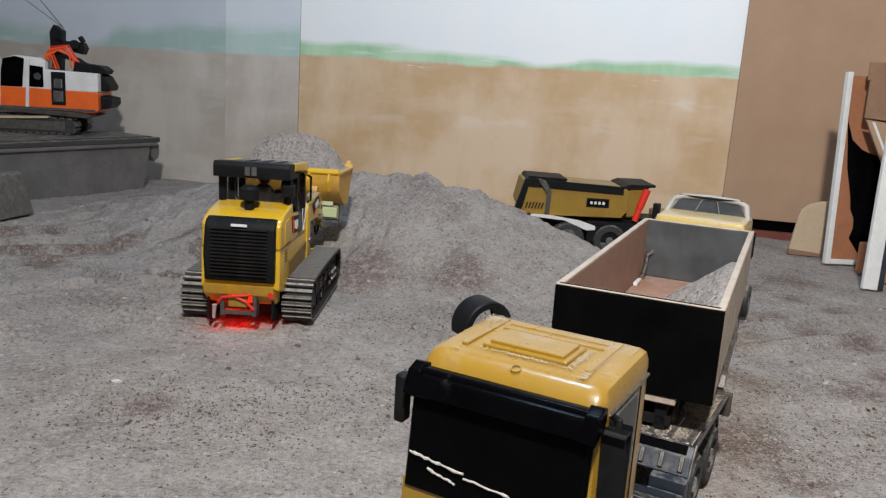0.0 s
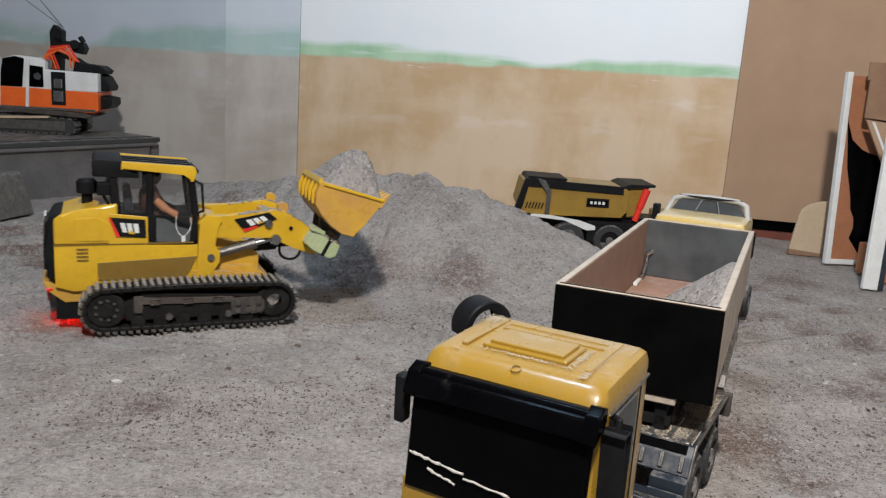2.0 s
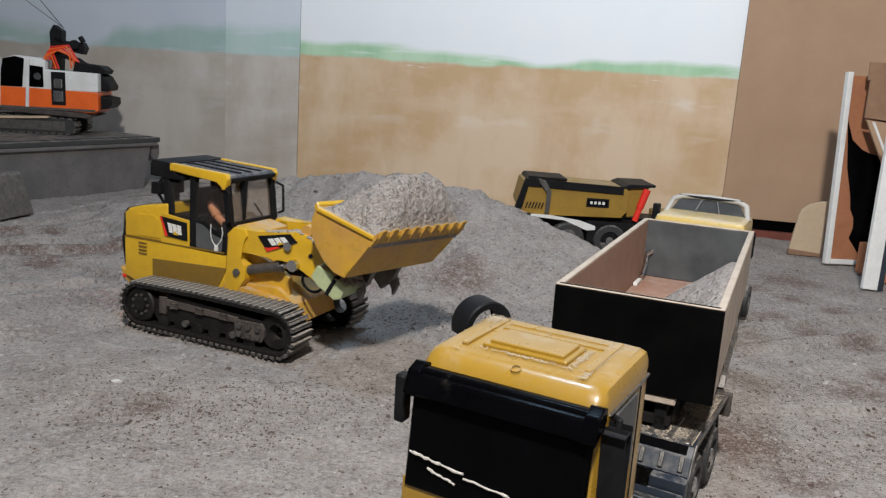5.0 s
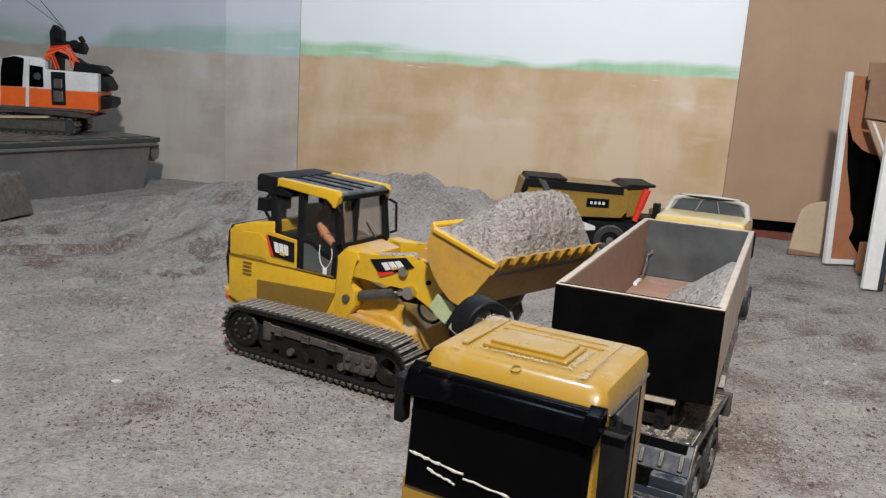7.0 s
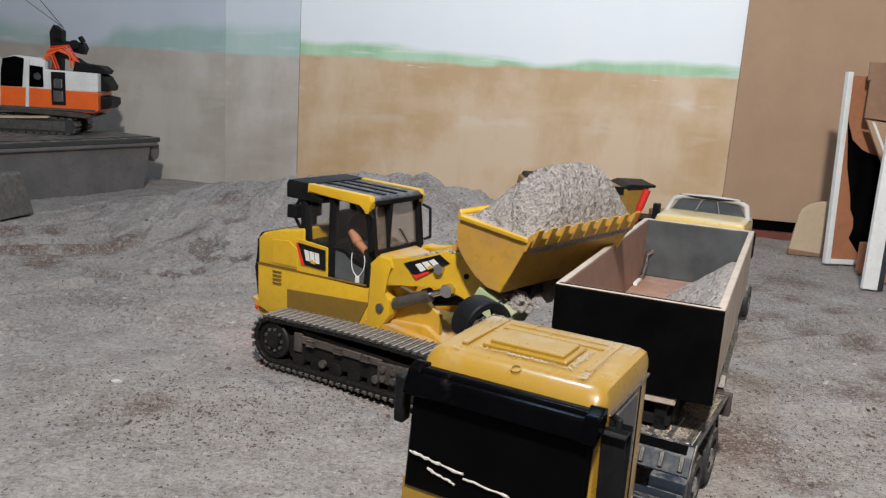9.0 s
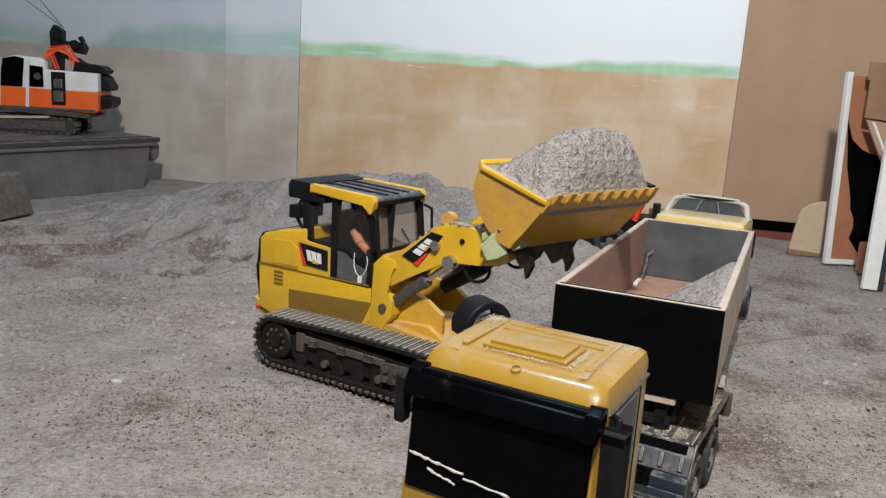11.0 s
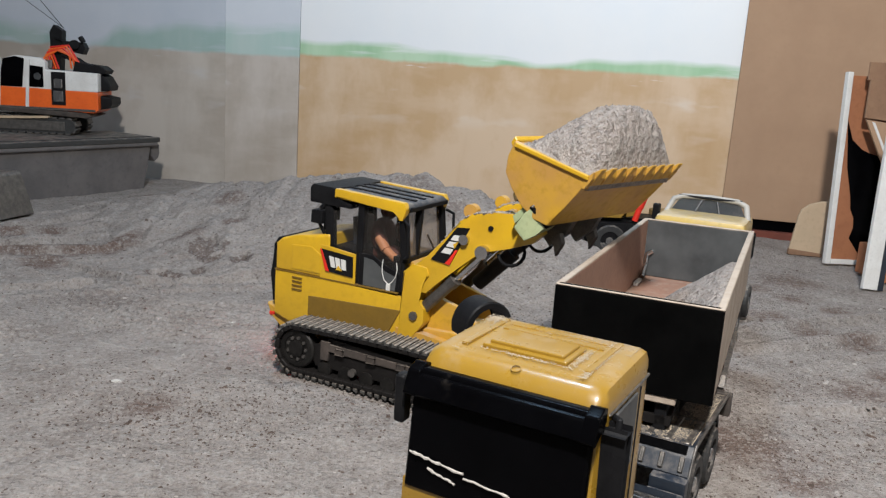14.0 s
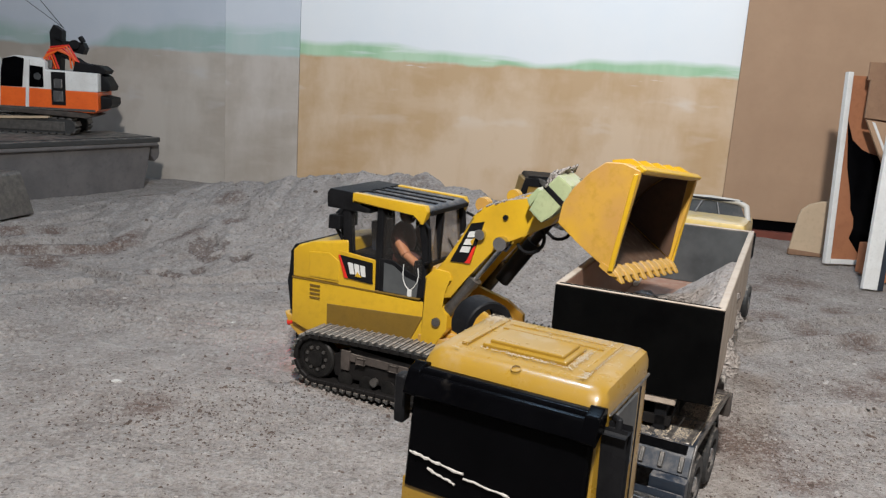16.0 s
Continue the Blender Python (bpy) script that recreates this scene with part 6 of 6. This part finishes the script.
def heap_top(fy, fa):
    """Height of the scooped heap over the bucket's mouth; fy across, fa from back to lip, both -1 to 1."""
    s = ((fa + 1) / 2) ** 1.35
    d = max(0, 1 - abs(fy - 0.08) ** 3 / 1.1) ** 0.7 * max(0.03, math.sin(math.pi * min(1, max(0, s)))) ** 0.75
    o = Vector((fy * 2.6, fa * 1.1, 2))
    n = noise.fractal(o * 1.4, 1.0, 2, 3) * 0.012 + noise.fractal(o * 7, 0.6, 2, 4) * 0.009
    return 0.165 * d + n * (0.5 + 0.5 * d) - 0.004


def wedge_mesh(y0, y1, a0, a1):
    """One upright wedge of the heap between those bounds, about its own middle."""
    n = 26
    WY, WA = 0.232, 0.130
    cy, ca = (y0 + y1) / 2, (a0 + a1) / 2
    mid = MID + ALONG * ca * WA + Vector((0, cy * WY, 0))
    verts, faces = [], []
    for level in (1, 0):
        for j in range(n + 1):
            for i in range(n + 1):
                fy, fa = y0 + (y1 - y0) * i / n, a0 + (a1 - a0) * j / n
                h = heap_top(fy, fa) if level else -0.07 + 0.03 * abs(fa)
                p = MID + ALONG * fa * WA + Vector((0, fy * WY, 0)) + OUTW * h - mid
                verts.append(tuple(p * K))
    s = n + 1
    for lv in (0, 1):
        o = lv * s * s
        for j in range(n):
            for i in range(n):
                q = (o + j * s + i, o + j * s + i + 1, o + (j + 1) * s + i + 1, o + (j + 1) * s + i)
                faces.append(q if lv == 0 else q[::-1])
    rim = [i for i in range(s)] + [j * s + n for j in range(1, s)] + [n * s + i for i in range(n - 1, -1, -1)] + [j * s for j in range(n - 1, 0, -1)]
    for u, v in zip(rim, rim[1:] + rim[:1]):
        faces.append((v, u, u + s * s, v + s * s))
    me = bpy.data.meshes.new("sand_wedge")
    me.from_pydata(verts, [], faces)
    me.materials.append(LOAD)
    me.polygons.foreach_set("use_smooth", [True] * len(me.polygons))
    return me, mid


def clump_mesh(seed):
    bm = bmesh.new()
    bmesh.ops.create_icosphere(bm, subdivisions=3, radius=1.0)
    o = Vector((seed * 7.1, seed * 3.3, 0))
    for v in bm.verts:
        n = v.co.normalized()
        v.co = n * (1 + 0.4 * noise.fractal(n * 1.2 + o, 1.0, 2.0, 2) + 0.3 * noise.fractal(n * 4 + o, 0.6, 2.0, 3)) * K
    me = bpy.data.meshes.new("sand_clump")
    bm.to_mesh(me)
    bm.free()
    me.materials.append(LOAD)
    me.polygons.foreach_set("use_smooth", [True] * len(me.polygons))
    return me


def make_load():
    rnd = random.Random(5)
    load = []
    ny, na = 6, 3
    for i in range(ny):
        for j in range(na):
            y0, y1 = -1 + 2 * i / ny, -1 + 2 * (i + 1) / ny
            a0, a1 = -1 + 2 * j / na, -1 + 2 * (j + 1) / na
            me, mid = wedge_mesh(y0, y1, a0, a1)
            ob = new("sand_wedge", me)
            tagged(ob, "wedge of loose grey-beige sand from the bucket", "sand", "scoop of sand")
            start = 14.36 + 0.025 * (na - 1 - j) + 0.10 * abs(i - 2.5) / 2.5 + rnd.uniform(0, 0.03)
            goal = Vector((0.42 + 0.2 * (y0 + y1) / 2 + rnd.uniform(-0.12, 0.2), -0.21 + rnd.uniform(-0.08, 0.08), 0.325 + 0.012 * rnd.random()))
            load.append((ob, mid, Matrix.Identity(4), start, goal, rnd.uniform(5, 30)))
    shapes = [clump_mesh(k) for k in range(5)]
    for k in range(300):
        fy, fa = rnd.uniform(-0.9, 0.9), rnd.uniform(-0.8, 0.85)
        size = rnd.uniform(0.006, 0.016) if k % 5 else rnd.uniform(0.018, 0.026)
        ob = new("sand_clump", shapes[k % 5])
        ob.scale = (size * 1.25, size * 1.1, size * rnd.uniform(0.7, 1.1))
        tagged(ob, "small clump of loose sand from the bucket", "sand", "scoop of sand")
        p = MID + ALONG * fa * 0.115 + Vector((0, fy * 0.215, 0)) + OUTW * max(-0.05, heap_top(fy, fa) - rnd.uniform(0.03, 0.08))
        start = 14.30 + 0.55 * rnd.random() ** 1.1
        goal = Vector((0.46 + 0.14 * fy + rnd.uniform(-0.22, 0.28), -0.22 + rnd.uniform(-0.12, 0.14), 0.322 + 0.018 * rnd.random()))
        load.append((ob, p, Euler((0, 0, rnd.uniform(0, 6))).to_matrix().to_4x4(), start, goal, rnd.uniform(-20, 25)))
    return load


SAND_LOAD = make_load()


def clump_pose(t, p, turn, start, goal, tumble):
    def held(at, slide):
        return loader_pose(at) @ bucket_pose(at) @ Matrix.Translation((p + ALONG * slide) * K) @ turn
    if t <= start:
        return held(t, 0)
    let_go = start + 0.16
    if t <= let_go:
        u = (t - start) / 0.16
        return held(t, 0.12 * u * u)
    m = held(let_go, 0.12)
    a = m.translation
    b = TRAILER_AT @ (goal * K)
    u = min(1, (t - let_go) / 0.32)
    place = Vector((a.x + (b.x - a.x) * u, a.y + (b.y - a.y) * u, a.z + (b.z - a.z) * u * u))
    return Matrix.Translation(place) @ m.to_3x3().to_4x4() @ pose(0, 0, 0, 0, tumble * u, 0)


# ---- what moves ----
def motions():
    beat = [i / 10 for i in range(161)]
    walk(LOADER, [(t, loader_pose(t)) for t in beat])
    walk(BOOM, [(t, boom_pose(t)) for t in beat])
    walk(BUCKET, [(t, bucket_pose(t)) for t in beat])
    walk(COUPLER, [(t, coupler_pose(t)) for t in beat])
    for ob in BARRELS:
        walk(ob, [(t, cylinder_poses(t)[0]) for t in beat])
    for ob in PISTONS:
        walk(ob, [(t, cylinder_poses(t)[1]) for t in beat])

    for ob, *how in SAND_LOAD:
        ride = [i / 10 for i in range(144)] + [14.36 + i / 30 for i in range(1, 50)]
        walk(ob, [(t, clump_pose(t, *how)) for t in ride if t <= 16.0])


motions()
